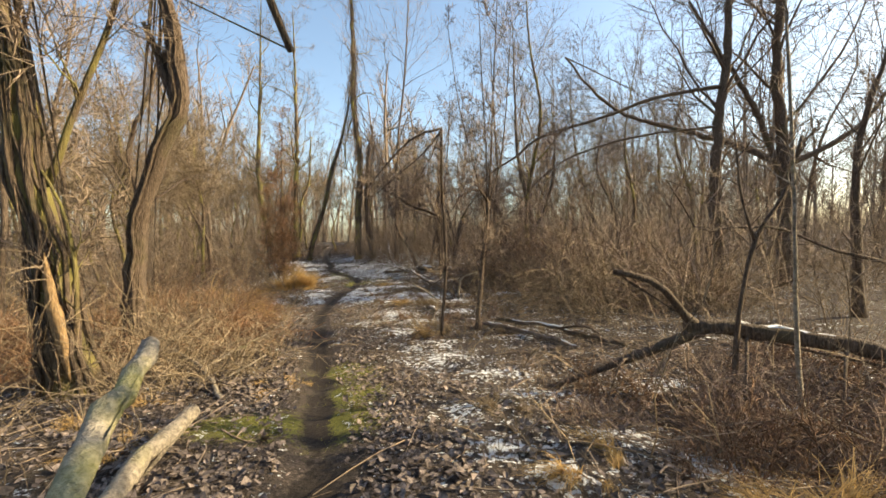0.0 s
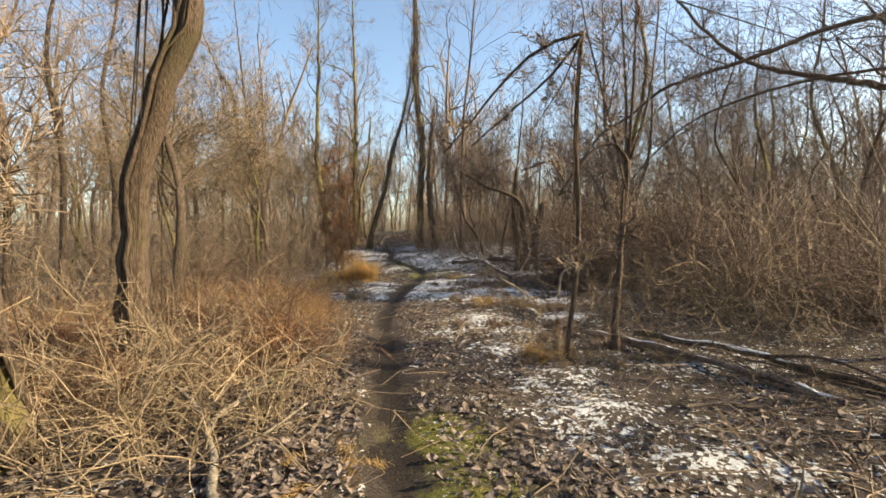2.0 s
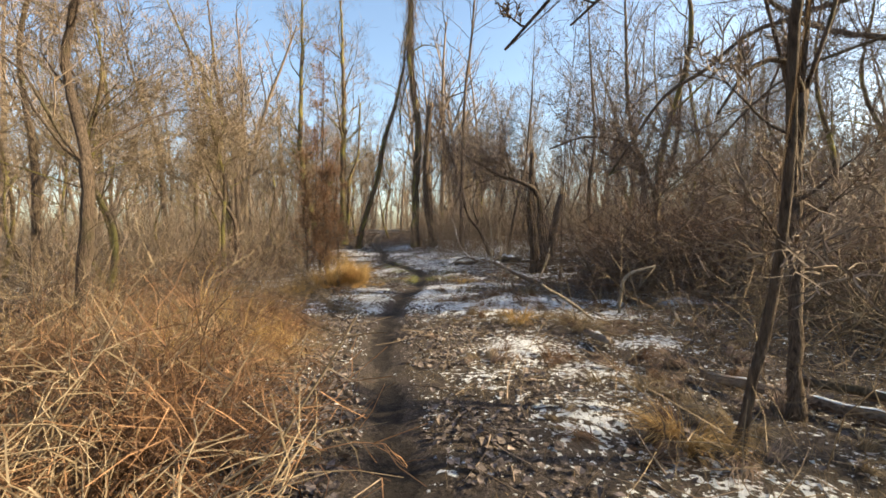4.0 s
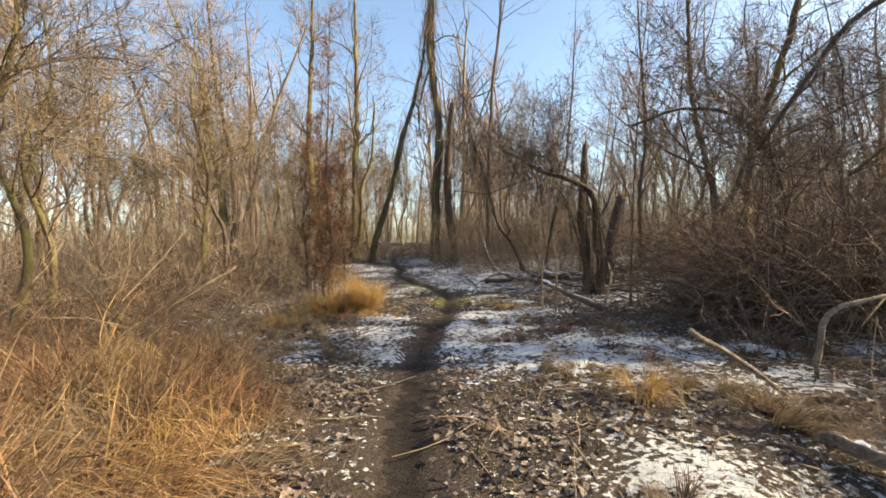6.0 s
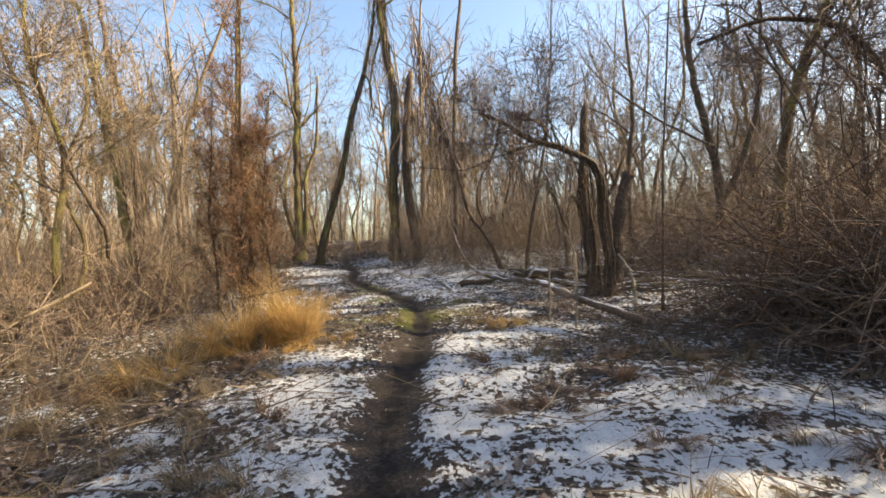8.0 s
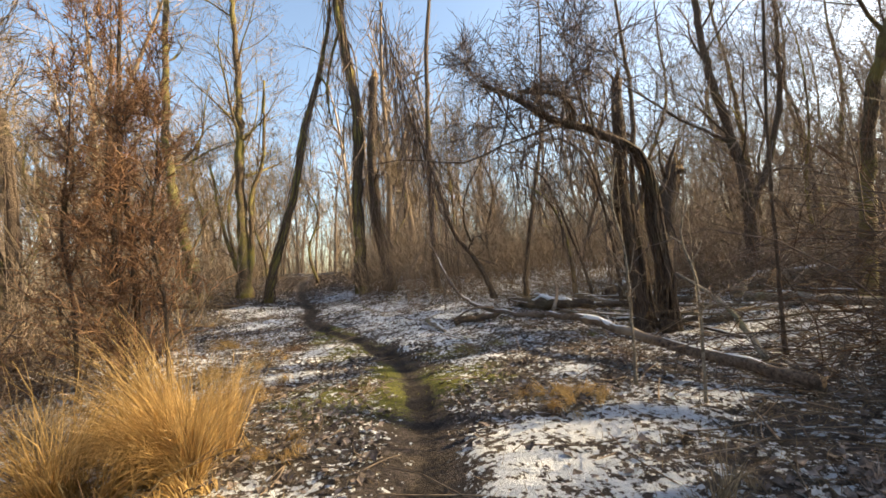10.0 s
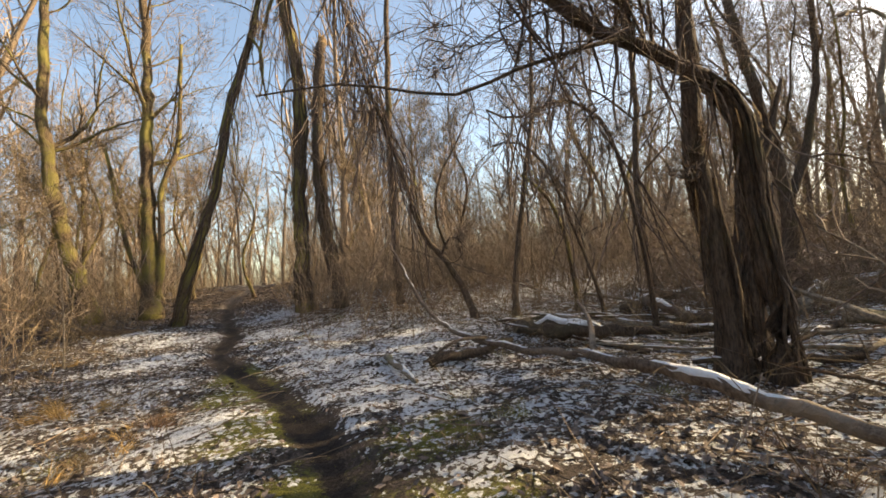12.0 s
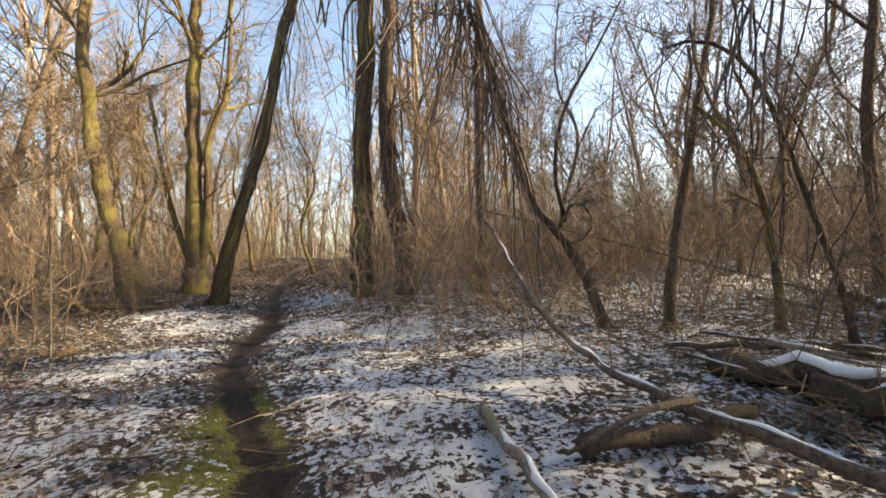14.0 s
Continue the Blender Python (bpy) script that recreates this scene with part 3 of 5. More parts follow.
at_tree([(-9.96, 31.2, 0.1), (-9.23, 31.2, 2.5), (-8.63, 31.2, 4.2), (-8.04, 31.2, 6.8), (-7.4, 31.2, 8.6), (-6.75, 31.25, 11.3)], 0.155, "leaning tree caught in its neighbour, hung with vines", 17, bark=BARK_MOSSY, tip=0.6, limbs=8, low=0.35, reach=0.16, vines=60, climbers=10, rough=0.12, extra=[([(-7.3, 31.1, 9.0), (-6.97, 31.0, 8.3), (-6.95, 31.0, 7.6), (-7.1, 31.0, 6.9)], -0.05), ([(-8.1, 31.1, 6.8), (-7.8, 31.0, 6.0), (-7.9, 31.0, 4.9)], -0.03)])
at_tree([(-3.4, 30.6, 0.2), (-3.27, 30.6, 4.8), (-2.98, 30.6, 9.3), (-2.6, 30.6, 12.0), (-2.2, 30.6, 16.5)], 0.12, "slender tree with a fan of fine upright branches", 18, bark=BARK, tip=0.2, limbs=18, low=0.45, reach=0.32, lift=0.12)
at_tree([(-15.3, 26.6, 0.0), (-15.5, 26.6, 2.58), (-15.69, 26.6, 4.36), (-16.1, 26.6, 6.58), (-16.42, 26.6, 8.57), (-16.65, 26.6, 10.12), (-17.4, 26.6, 11.2)], 0.17, "slim crooked mossy tree leaning slightly", 19, bark=BARK_MOSSY, tip=0.4, limbs=16, low=0.35, reach=0.25, climbers=4)
at_tree([(-15.05, 26.6, 0.0), (-15.0, 26.6, 1.01), (-14.88, 26.6, 4.31), (-15.25, 26.6, 6.52), (-15.66, 26.6, 8.51), (-15.88, 26.6, 10.48)], 0.17, "slim dark tree leaning slightly", 20, bark=BARK, tip=0.45, limbs=14, low=0.4, reach=0.25, climbers=4)
at_tree([(-12.1, 22.0, -0.4), (-12.14, 22.0, 0.56), (-12.22, 22.0, 1.67), (-12.66, 22.0, 2.48), (-13.16, 22.0, 3.53)], 0.11, "leaning dark trunk in the brush", 63, bark=BARK_DARK, limbs=10, low=0.4, reach=0.3)
at_tree([(-21.8, 30.0, 0.1), (-21.9, 30.0, 3.3), (-22.2, 30.0, 7.2), (-23.6, 30.0, 11.6)], 0.2, "slim bare tree leaning outwards", 21, bark=BARK, tip=0.4, limbs=12, low=0.4, reach=0.25)
at_tree([(-12.6, 32.0, 0.2), (-13.06, 32.0, 2.0), (-13.6, 32.0, 4.6), (-13.75, 32.0, 6.9), (-13.6, 32.0, 10.5), (-13.4, 32, 14)], 0.23, "straight sunlit tree with mossy bark", 22, bark=BARK_MOSSY, twig=BRUSH, tip=0.4, limbs=26, low=0.25, reach=0.24)
at_tree([(-11.34, 32.6, 0.1), (-11.23, 32.6, 3.0), (-11.2, 32.6, 5.4), (-11.0, 32.6, 8.7), (-11.0, 32.6, 13.5)], 0.25, "sunlit mossy tree with a leaning second stem", 23, bark=BARK_MOSSY, twig=BRUSH, tip=0.4, limbs=26, low=0.22, reach=0.24,
        extra=[([(-11.2, 32.6, 0.9), (-10.94, 32.6, 2.2), (-10.77, 32.6, 4.6), (-10.2, 32.6, 6.2), (-9.9, 32.6, 9.5)], 0.12), ([(-11.3, 32.6, 0.8), (-11.9, 32.5, 3.0), (-12.3, 32.4, 6.0)], 0.09)])
at_tree([(-1.75, 27.4, -0.1), (-2.0, 27.4, 0.52), (-2.32, 27.4, 1.15), (-2.85, 27.4, 1.97), (-3.17, 27.4, 3.3), (-3.5, 27.4, 4.5), (-4.0, 27.4, 6.3)], 0.09, "thin leaning dark trunk with a looped vine", 24, bark=BARK_DARK, tip=0.6, limbs=10, low=0.35, reach=0.25, vines=170, hang_by=3.2,
        extra=[([(-2.45, 27.3, 1.35), (-2.2, 27.25, 1.75), (-1.95, 27.25, 1.6), (-2.0, 27.25, 1.25), (-2.3, 27.3, 1.12)], 0.03), ([(-2.3, 27.4, 1.5), (-2.55, 26.9, 2.2), (-2.43, 26.6, 3.0), (-1.96, 26.5, 3.8), (-1.5, 26.5, 4.6)], 0.035)])
at_tree([(-0.8, 27.4, -0.3), (-0.68, 27.4, 0.8), (-0.38, 27.4, 2.2), (-0.09, 27.4, 3.5), (0.2, 27.4, 5.0), (0.5, 27.5, 8.0)], 0.08, "slim dark sapling with upright forks", 25, bark=BARK_DARK, tip=0.4, limbs=9, low=0.3, reach=0.28, lift=0.1)
at_tree([(9.7, 14.9, -0.4), (9.6, 14.9, 2.7), (9.8, 14.9, 5.7), (10.1, 14.9, 8.0), (10.1, 14.9, 12.0)], 0.22, "dark bare tree rising out of the thicket", 26, bark=BARK, twig=TWIG_DARK, tip=0.4, limbs=24, low=0.3, reach=0.32,
        extra=[([(9.8, 14.9, 6.6), (7.5, 14.7, 6.2), (5.5, 14.5, 5.5), (3.9, 14.5, 5.05), (3.1, 14.5, 4.7), (2.5, 14.5, 4.2), (1.7, 14.5, 3.7), (1.2, 14.5, 3.0), (0.66, 14.5, 2.2)], 0.075),
               ([(9.6, 14.9, 5.2), (7.0, 14.6, 4.9), (5.0, 14.5, 4.4), (3.9, 14.5, 3.9), (3.1, 14.5, 3.2), (2.4, 14.5, 2.4), (1.7, 14.5, 1.8)], 0.045)])
T2_SPINE = [(12.6, 15.5, -0.4), (12.57, 15.5, 1.3), (12.53, 15.5, 3.75), (12.38, 15.5, 5.8), (12.28, 15.5, 7.84), (12.6, 15.5, 12.5)]
T2_BOUGHS = [([(12.5, 15.5, 3.1), (11.55, 15.5, 5.8), (10.3, 15.5, 7.9), (9.1, 15.5, 9.9)], 0.13), ([(12.6, 15.5, 3.9), (14.4, 15.5, 4.7), (15.7, 15.5, 5.7), (17, 15.5, 7.5)], 0.12),
             ([(12.5, 15.5, 4.0), (11.5, 18.0, 5.5), (8.9, 20.3, 7.2), (7.6, 21.0, 8.6), (6.4, 21.5, 10.5)], 0.14)]
at_tree(T2_SPINE, 0.25, "many-limbed dark tree with long spreading boughs", 27, bark=BARK, twig=TWIG_DARK, tip=0.4, limbs=28, low=0.25, reach=0.35, extra=T2_BOUGHS)
at_tree([(3.5, 4.1, -0.4), (3.43, 4.1, 0.45), (3.4, 4.1, 2.2), (3.33, 4.1, 3.7)], 0.024, "slim grey bare sapling by the path", 28, bark=WOOD, tip=0.5, limbs=6, low=0.5, reach=0.2, twigs=5, fine=4, sides=8, grown=False)
at_tree([(3.33, 4.85, -0.5), (3.39, 4.85, 0.53), (3.6, 4.85, 1.44), (3.93, 4.85, 1.95), (4.13, 4.85, 2.58)], 0.03, "crooked dark bare sapling over a log", 29, bark=BARK_DARK, tip=0.6, limbs=7, low=0.35, reach=0.3, twigs=5, fine=4, sides=8, grown=False,
        extra=[([(3.57, 4.85, 1.4), (3.45, 4.9, 2.0), (3.4, 4.95, 3.0)], 0.017)])
at_tree([(9.06, 9.2, -0.5), (9.0, 9.2, 2.8), (9.3, 9.2, 4.25), (9.64, 9.2, 5.21)], 0.1, "dark crooked tree in the thicket", 30, bark=BARK_DARK, twig=TWIG, limbs=14, low=0.35, reach=0.35,
        extra=[([(8.98, 9.1, 0.9), (7.87, 7.5, 0.9), (6.88, 7.5, 1.17), (5.98, 7.5, 1.54), (5.18, 7.5, 1.59), (4.58, 7.5, 1.52), (4.33, 7.5, 1.88), (3.98, 7.5, 2.44)], 0.04)])
at_tree([(0.2, 21.5, -0.5), (0.2, 21.5, 0.0), (0.18, 21.5, 0.76), (0.12, 21.5, 1.62), (0.09, 21.5, 2.19), (-0.15, 21.5, 2.64), (-0.83, 21.45, 2.96), (-1.25, 21.4, 3.09), (-1.63, 21.4, 3.24), (-1.92, 21.4, 3.5), (-2.6, 21.4, 3.85)], 0.125, "arching dark tree bent over towards the path", 31, grown=False, bark=BARK_DARK, twig=TWIG_DARK, tip=0.3, limbs=20, low=0.5, reach=0.45, vines=40, hang_by=1.3, droop=0.07, twigs=12, fine=12, thick=0.3, climbers=7, rough=0.11, sides=16,
        extra=[([(-1.18, 21.4, 3.1), (-1.14, 21.4, 3.4), (-1.4, 21.4, 3.62), (-1.83, 21.4, 3.67)], 0.055),
               ([(-1.37, 21.3, 3.05), (-1.93, 21.3, 2.92), (-2.49, 21.3, 2.75), (-3.02, 21.3, 2.55), (-3.64, 21.3, 2.62), (-4.12, 21.3, 2.68), (-4.79, 21.3, 2.59)], -0.022),
               ([(0.14, 21.5, 1.75), (0.36, 21.5, 1.95), (0.49, 21.5, 2.31), (0.66, 21.5, 2.69)], -0.05), ([(0.4, 21.5, 2.05), (0.3, 21.45, 2.35), (0.32, 21.45, 2.6)], -0.035)])
at_tree([(-0.06, 21.85, -0.4), (-0.1, 21.85, 0.6), (-0.2, 21.85, 1.4), (-0.22, 21.85, 2.3), (-0.08, 21.85, 4.0)], 0.135, "dead snapped trunk with a jagged top", 32, bark=BARK_DARK, tip=0.62, limbs=4, low=0.3, reach=0.12, broken=True, rough=0.13, climbers=6)
at_tree([(0.6, 22.3, -0.5), (0.64, 22.3, 0.3), (0.72, 22.3, 1.12), (1.05, 22.3, 2.42)], 0.15, "leaning broken stump of a dead tree", 33, bark=BARK_DARK, tip=0.8, limbs=3, low=0.4, reach=0.15, broken=True, rough=0.13, climbers=4)
at_tree([(0.77, 24.4, -0.5), (0.72, 24.4, 0.86), (0.54, 24.4, 2.11), (0.28, 24.4, 3.19), (-0.05, 24.4, 3.56), (-0.5, 24.4, 3.75), (-0.98, 24.4, 3.59), (-1.44, 24.4, 3.43), (-1.87, 24.4, 3.61)], 0.05, "slim sapling bowed over into an arch", 40, grown=False, bark=BARK, twig=TWIG, tip=0.4, limbs=7, low=0.4, reach=0.2, vines=40, hang_by=2.2, thick=0.3, sides=8)
at_tree([(0.7, 26.0, -0.3), (0.67, 26.0, 0.1), (0.35, 26.0, 1.26), (-0.04, 26.0, 2.48), (-0.36, 26.0, 3.17), (-0.86, 26.0, 3.53), (-1.4, 26.0, 3.44)], 0.045, "slim sapling bowed over towards the path", 47, grown=False, bark=BARK, tip=0.5, limbs=10, low=0.4, reach=0.3, sides=8, vines=25, hang_by=2.0)
at_tree([(0.62, 27.0, -0.3), (0.59, 27.0, 0.53), (0.47, 27.0, 1.6), (0.14, 27.0, 2.49), (-0.42, 27.0, 3.05)], 0.06, "bent mossy sapling beyond the fallen logs", 48, grown=False, bark=BARK_MOSSY, tip=0.55, limbs=9, low=0.35, reach=0.4, sides=8)
for k, (x, y, h, r) in enumerate([(-1.75, 18.95, 1.9, 0.02), (-1.5, 18.2, 1.3, 0.018), (-10.3, 27.2, 2.0, 0.02), (-9.6, 24.6, 1.7, 0.016), (-9.9, 24.9, 1.6, 0.014), (-4.3, 26.4, 1.1, 0.008), (-3.4, 25.4, 1.0, 0.008)]):
    at_tree([(x, y, -0.5), (x + 0.04, y, 0.4 * h), (x - 0.03, y + 0.05, 0.75 * h), (x + 0.05, y, h)], r, "thin pale bare sapling in the litter", 140 + k, bark=WOOD, tip=0.5, limbs=6, low=0.3, reach=0.25, twigs=4, fine=3, sides=6, category="sapling", name="sapling", grown=False)
at_tree([(2.6, 17.2, -0.4), (2.55, 17.2, 1.8), (1.9, 17.1, 3.2), (0.8, 17.0, 3.5), (-0.2, 16.9, 3.2)], 0.06, "small bowed tree smothered in dark vines", 34, grown=False, bark=BARK_DARK, twig=TWIG_DARK, tip=0.4, limbs=24, low=0.3, reach=0.35, droop=0.1, twigs=11, fine=11, vines=30, hang_by=1.6)
at_tree([(0.5, 19.6, -0.4), (0.6, 19.6, 2.0), (0.72, 19.5, 4.2), (0.8, 19.5, 5.2), (1.0, 19.5, 7.0)], 0.026, "slim dark sapling with drooping seed-hung twigs", 35, bark=BARK_DARK, twig=TWIG_DARK, tip=0.4, limbs=12, low=0.5, reach=0.25, droop=0.08, sides=8)
for k, (x, y, h, reach) in enumerate([(-7.6, 20.2, 5.0, 0.15), (-7.1, 19.95, 2.7, 0.22), (-8.0, 20.5, 3.9, 0.17), (-7.5, 19.8, 2.1, 0.28), (-8.3, 20.1, 2.9, 0.2)]):
    at_tree([(x, y, -0.4), (x, y, 0.3 * h), (x - 0.1, y, 0.6 * h), (x, y + 0.05, h)], 0.01 * h, "narrow tree shrouded in russet dead vines" if h > 3 else "low shrub shrouded in russet dead vines", 38 + 100 * k, bark=BARK, twig=RUSSET, limbs=34, low=0.03, reach=reach, twigs=8, fine=8, droop=0.04, sides=8, spread=0.6, up=0.6)
for k, (x, y, h) in enumerate([(-9.8, 9.2, 8.0), (-12.5, 12.5, 9.0), (-11.0, 7.0, 8.5), (-14.5, 16.0, 9.0), (-8.6, 11.8, 6.0)]):
    at_tree([(x, y, -0.4), (x + 0.3, y, 0.35 * h), (x - 0.2, y + 0.2, 0.7 * h), (x + 0.5, y + 0.2, h)], 0.07 + 0.012 * k, "bare tree with a dense haze of fine twigs", 90 + k, bark=BARK, limbs=19, low=0.28, reach=0.42, twigs=11, fine=10, droop=0.03)
at_tree([(5.4, 26.0, -0.3), (5.5, 26.0, 2.0), (5.2, 26.0, 4.0), (4.7, 26.0, 6.5), (4.6, 26.0, 10.0)], 0.17, "forked tree beyond the fallen logs", 36, bark=BARK, twig=TWIG, tip=0.35, limbs=20, low=0.2, reach=0.4, twigs=11, fine=11,
        extra=[([(5.45, 26.0, 1.6), (6.3, 26.0, 3.2), (6.9, 26.0, 5.5), (7.0, 26.0, 8.5)], 0.11)])
at_tree([(3.6, 28.5, -0.2), (3.5, 28.5, 3.0), (3.8, 28.5, 6.0), (3.6, 28.5, 10.0)], 0.12, "slim tree beyond the fallen logs", 37, bark=BARK, twig=TWIG, tip=0.35, limbs=20, low=0.2, reach=0.35)


def haze_trees():
    """Small trees whose fine twigs fill the sky, repeated beyond the fallen logs and behind the mossy trees."""
    rng = np.random.default_rng(55)
    for bark, twig, seed, places in (
            (BARK, TWIG, 120, [(8.9, 24.2), (10.8, 25.2), (12.4, 22.6), (3.2, 31.6), (9.2, 28.6), (8.2, 33.4), (-0.8, 31.8), (12.5, 28.5)]),
            (BARK_MOSSY, BRUSH, 121, [(-9.2, 36.5), (-14.6, 34.6), (-12.2, 38.0), (-18.6, 31.6), (-19.4, 27.0), (-17.2, 36.0), (-15.0, 30.6), (-2.4, 34.5), (-5.2, 37.5), (-21.0, 34.0), (-11.2, 19.6), (-13.4, 22.0), (-12.2, 16.2), (-15.2, 19.0), (-10.6, 14.2)])):
        first = None
        for k, (x, y) in enumerate(places):
            m = pose(x, y, gz(x, y) - 0.08, rng.uniform(-5, 5), rng.uniform(-5, 5), rng.uniform(0, 360))
            if first:
                copy_thing(first, m)
            else:
                first = tree((0, 0, 0), [(0, 0, 0), (0.4, 0.1, 1.7), (-0.1, 0.5, 3.6), (0.5, 0.2, 5.6), (0.2, 0.7, 8.5)], 0.075, "bare tree with a dense haze of fine twigs", seed, bark=bark, twig=twig, tip=0.1, sides=8, limbs=26, low=0.16, reach=0.42, twigs=11, fine=11, group="twiggy woodland trees")
                first.matrix_basis = m


haze_trees()


def lit_bark_strip():
    """Sunlight painted as a brighter strip low on the thick tree's right side."""
    rng = np.random.default_rng(9)
    P = catmull([(-4.62, 5.16, -0.15), (-4.66, 5.12, 0.4), (-4.74, 5.1, 0.9), (-4.82, 5.1, 1.45)], 14)
    t = Tubes().add(P, 0.07 * np.sin(np.linspace(0.1, np.pi - 0.1, 14)) ** 0.9, 12, 0.14, rng)
    ob = new("lit_bark_strip", t.mesh("lit_bark_strip", SPLINTER_LIT_BARK))
    ob.parent = bpy.data.objects["tree"]
    ob.matrix_parent_inverse = Matrix.Translation(-bpy.data.objects["tree"].location)
    ob["label"] = "brighter strip of bark with sunlight put into its colour"


lit_bark_strip()

# ---- fallen wood ----
def log(pts, radius, label, seed, bark=WOOD, tip=0.7, extra=(), category="log", name="fallen_log", snow=True):
    rng = np.random.default_rng(seed)
    pts = np.array(pts, float)
    foot = pts[0]
    root = thing(name, foot, label, category)
    n = max(10, int(np.linalg.norm(np.diff(pts, axis=0), axis=1).sum() / 0.2))
    P = catmull(pts - foot, n)
    P[1:-1] += rng.normal(0, radius * 0.26, (n - 2, 3))
    R = radius * np.linspace(1, tip, n) * (1 + rng.normal(0, 0.05, n))
    stem = part("stem", Tubes().add(P, R, 12, 0.11, rng).mesh("stem", bark), root)
    for q, r in extra:
        m = max(7, int(np.linalg.norm(np.diff(np.array(q), axis=0), axis=1).sum() / 0.2))
        Q = catmull(np.array(q, float) - foot, m)
        part("branch", Tubes().add(Q, r * np.linspace(1, 0.5, m), 8, 0.06, rng).mesh("branch", bark), root)
    if snow:
        i = 1
        while i < n - 3:
            k = int(rng.integers(4, 11))
            seg = P[i:min(i + k, n)]
            if len(seg) >= 3:
                S = catmull(seg, 12) + np.array([0, 0, R[i] * 0.6]) + rng.normal(0, R[i] * 0.1, (12, 3))
                cap = Tubes().add(S, R[i] * rng.uniform(0.42, 0.66) * np.sin(np.linspace(0.1, np.pi - 0.1, 12)) ** 0.6 * rng.uniform(0.75, 1.2, 12), 8, 0.22, rng)
                part("snow_cap", cap.mesh("snow_cap", SNOW), stem, "thin crust of old snow")
            i += k + int(rng.integers(0, 3))
    return root


log([(-0.5, -0.55, 0.1), (-0.85, 0.2, 0.26), (-1.2, 1.0, 0.42), (-1.65, 2.0, 0.63), (-2.02, 2.88, 0.83)], 0.07, "barkless fallen log with green moss propped above the litter", 41, bark=MOSSY_WOOD, tip=0.85, snow=False)
log([(-2.2, 2.5, -0.3), (-2.23, 2.73, -0.16), (-2.31, 3.24, -0.1), (-2.39, 3.81, -0.08), (-2.42, 4.0, -0.08)], 0.075, "short broken pale branch on the leaf litter", 42, snow=False, name="broken_branch", category="branch", tip=0.8)
log([(-2.57, 4.9, -0.43), (-2.9, 5.3, -0.36), (-3.2, 5.7, -0.33), (-3.45, 6.02, -0.3), (-3.35, 6.4, -0.22), (-3.2, 6.75, -0.14)], 0.036, "forked pale dead branch lying in front of the brambles", 43, snow=False, name="broken_branch", category="branch", tip=0.55,
    extra=[([(-3.43, 6.0, -0.3), (-3.8, 6.25, -0.2), (-4.17, 6.42, -0.08)], 0.03), ([(-3.25, 6.62, -0.16), (-3.05, 6.85, -0.05), (-2.95, 7.0, -0.02)], 0.012), ([(-3.05, 5.5, -0.34), (-2.75, 5.75, -0.2), (-2.6, 6.1, -0.12)], 0.013)])
log([(2.95, 5.15, 0.36), (3.4, 5.05, 0.34), (4.0, 4.75, 0.28), (4.7, 4.45, 0.18), (5.5, 4.1, 0.0), (6.3, 3.7, -0.25)], 0.095, "dark fallen log with a raised curved limb and snow on top", 44, bark=BARK_DARK,
    extra=[([(3.1, 5.12, 0.36), (2.95, 5.1, 0.46), (2.78, 5.05, 0.66), (2.6, 5.0, 0.85), (2.35, 4.98, 0.99), (2.0, 4.96, 1.07)], 0.06), ([(3.15, 5.1, 0.34), (2.75, 5.15, 0.16), (2.2, 5.2, -0.05), (1.7, 5.2, -0.22), (1.2, 5.2, -0.4)], 0.075),
           ([(3.6, 5.0, 0.32), (3.3, 4.6, 0.1), (3.0, 4.2, -0.35)], 0.022), ([(4.4, 4.6, 0.22), (4.0, 4.2, 0.0), (3.7, 3.9, -0.35)], 0.02), ([(2.3, 5.2, -0.02), (2.0, 4.8, 0.02), (1.7, 4.5, -0.35)], 0.018)])
log([(0.4, 10.2, -0.45), (1.1, 9.3, -0.42), (1.7, 8.5, -0.42), (2.3, 7.2, -0.42)], 0.05, "rotting snow-topped log in the litter", 45, bark=LOG_BARK)
log([(1.2, 9.9, -0.42), (2.0, 8.9, -0.36), (2.7, 8.0, -0.4), (3.1, 7.2, -0.4)], 0.045, "thin dark fallen branch with snow", 68, bark=BARK, extra=[([(2.3, 8.5, -0.36), (2.6, 7.9, -0.2), (2.75, 7.3, -0.25)], 0.025)])
log([(-0.5, 18.1, -0.42), (-0.7, 18.7, -0.36), (-0.95, 19.3, -0.3), (-1.49, 20.75, -0.1), (-1.65, 22.0, -0.12), (-2.0, 23.0, -0.18), (-2.5, 24.0, -0.15), (-2.97, 25.1, 0.14), (-3.3, 26.0, 0.75), (-3.6, 27.2, 1.7)], 0.065,
    "long flaking fallen tree with snow along it", 46, bark=LOG_BARK, tip=0.35, extra=[([(-1.65, 22.0, -0.12), (-1.35, 22.6, 0.15), (-1.1, 23.4, 0.35)], 0.04), ([(-2.4, 23.9, -0.1), (-2.9, 23.6, -0.05), (-3.4, 23.6, -0.3)], 0.03)])
log([(-3.9, 24.45, -0.3), (-3.78, 23.9, -0.32), (-3.67, 23.3, -0.34), (-3.55, 22.9, -0.38)], 0.045, "short pale branch lying in the snow", 49, name="broken_branch", category="branch")
log([(2.6, 22.8, -0.25), (3.1, 21.5, -0.25), (3.6, 20.3, -0.3)], 0.1, "grey fallen log with snow", 50, snow=False)
log([(-0.25, 19.0, -0.42), (0.1, 19.9, -0.02), (0.3, 20.7, 0.2), (0.45, 21.6, 0.42)], 0.035, "pale pole leaning against a dark trunk", 51, name="leaning_pole", category="branch", snow=False)
log([(1.1, 25.9, -0.2), (2.4, 26.6, -0.1), (4.5, 27.0, -0.1)], 0.1, "dark fallen log with snow", 52, bark=BARK)
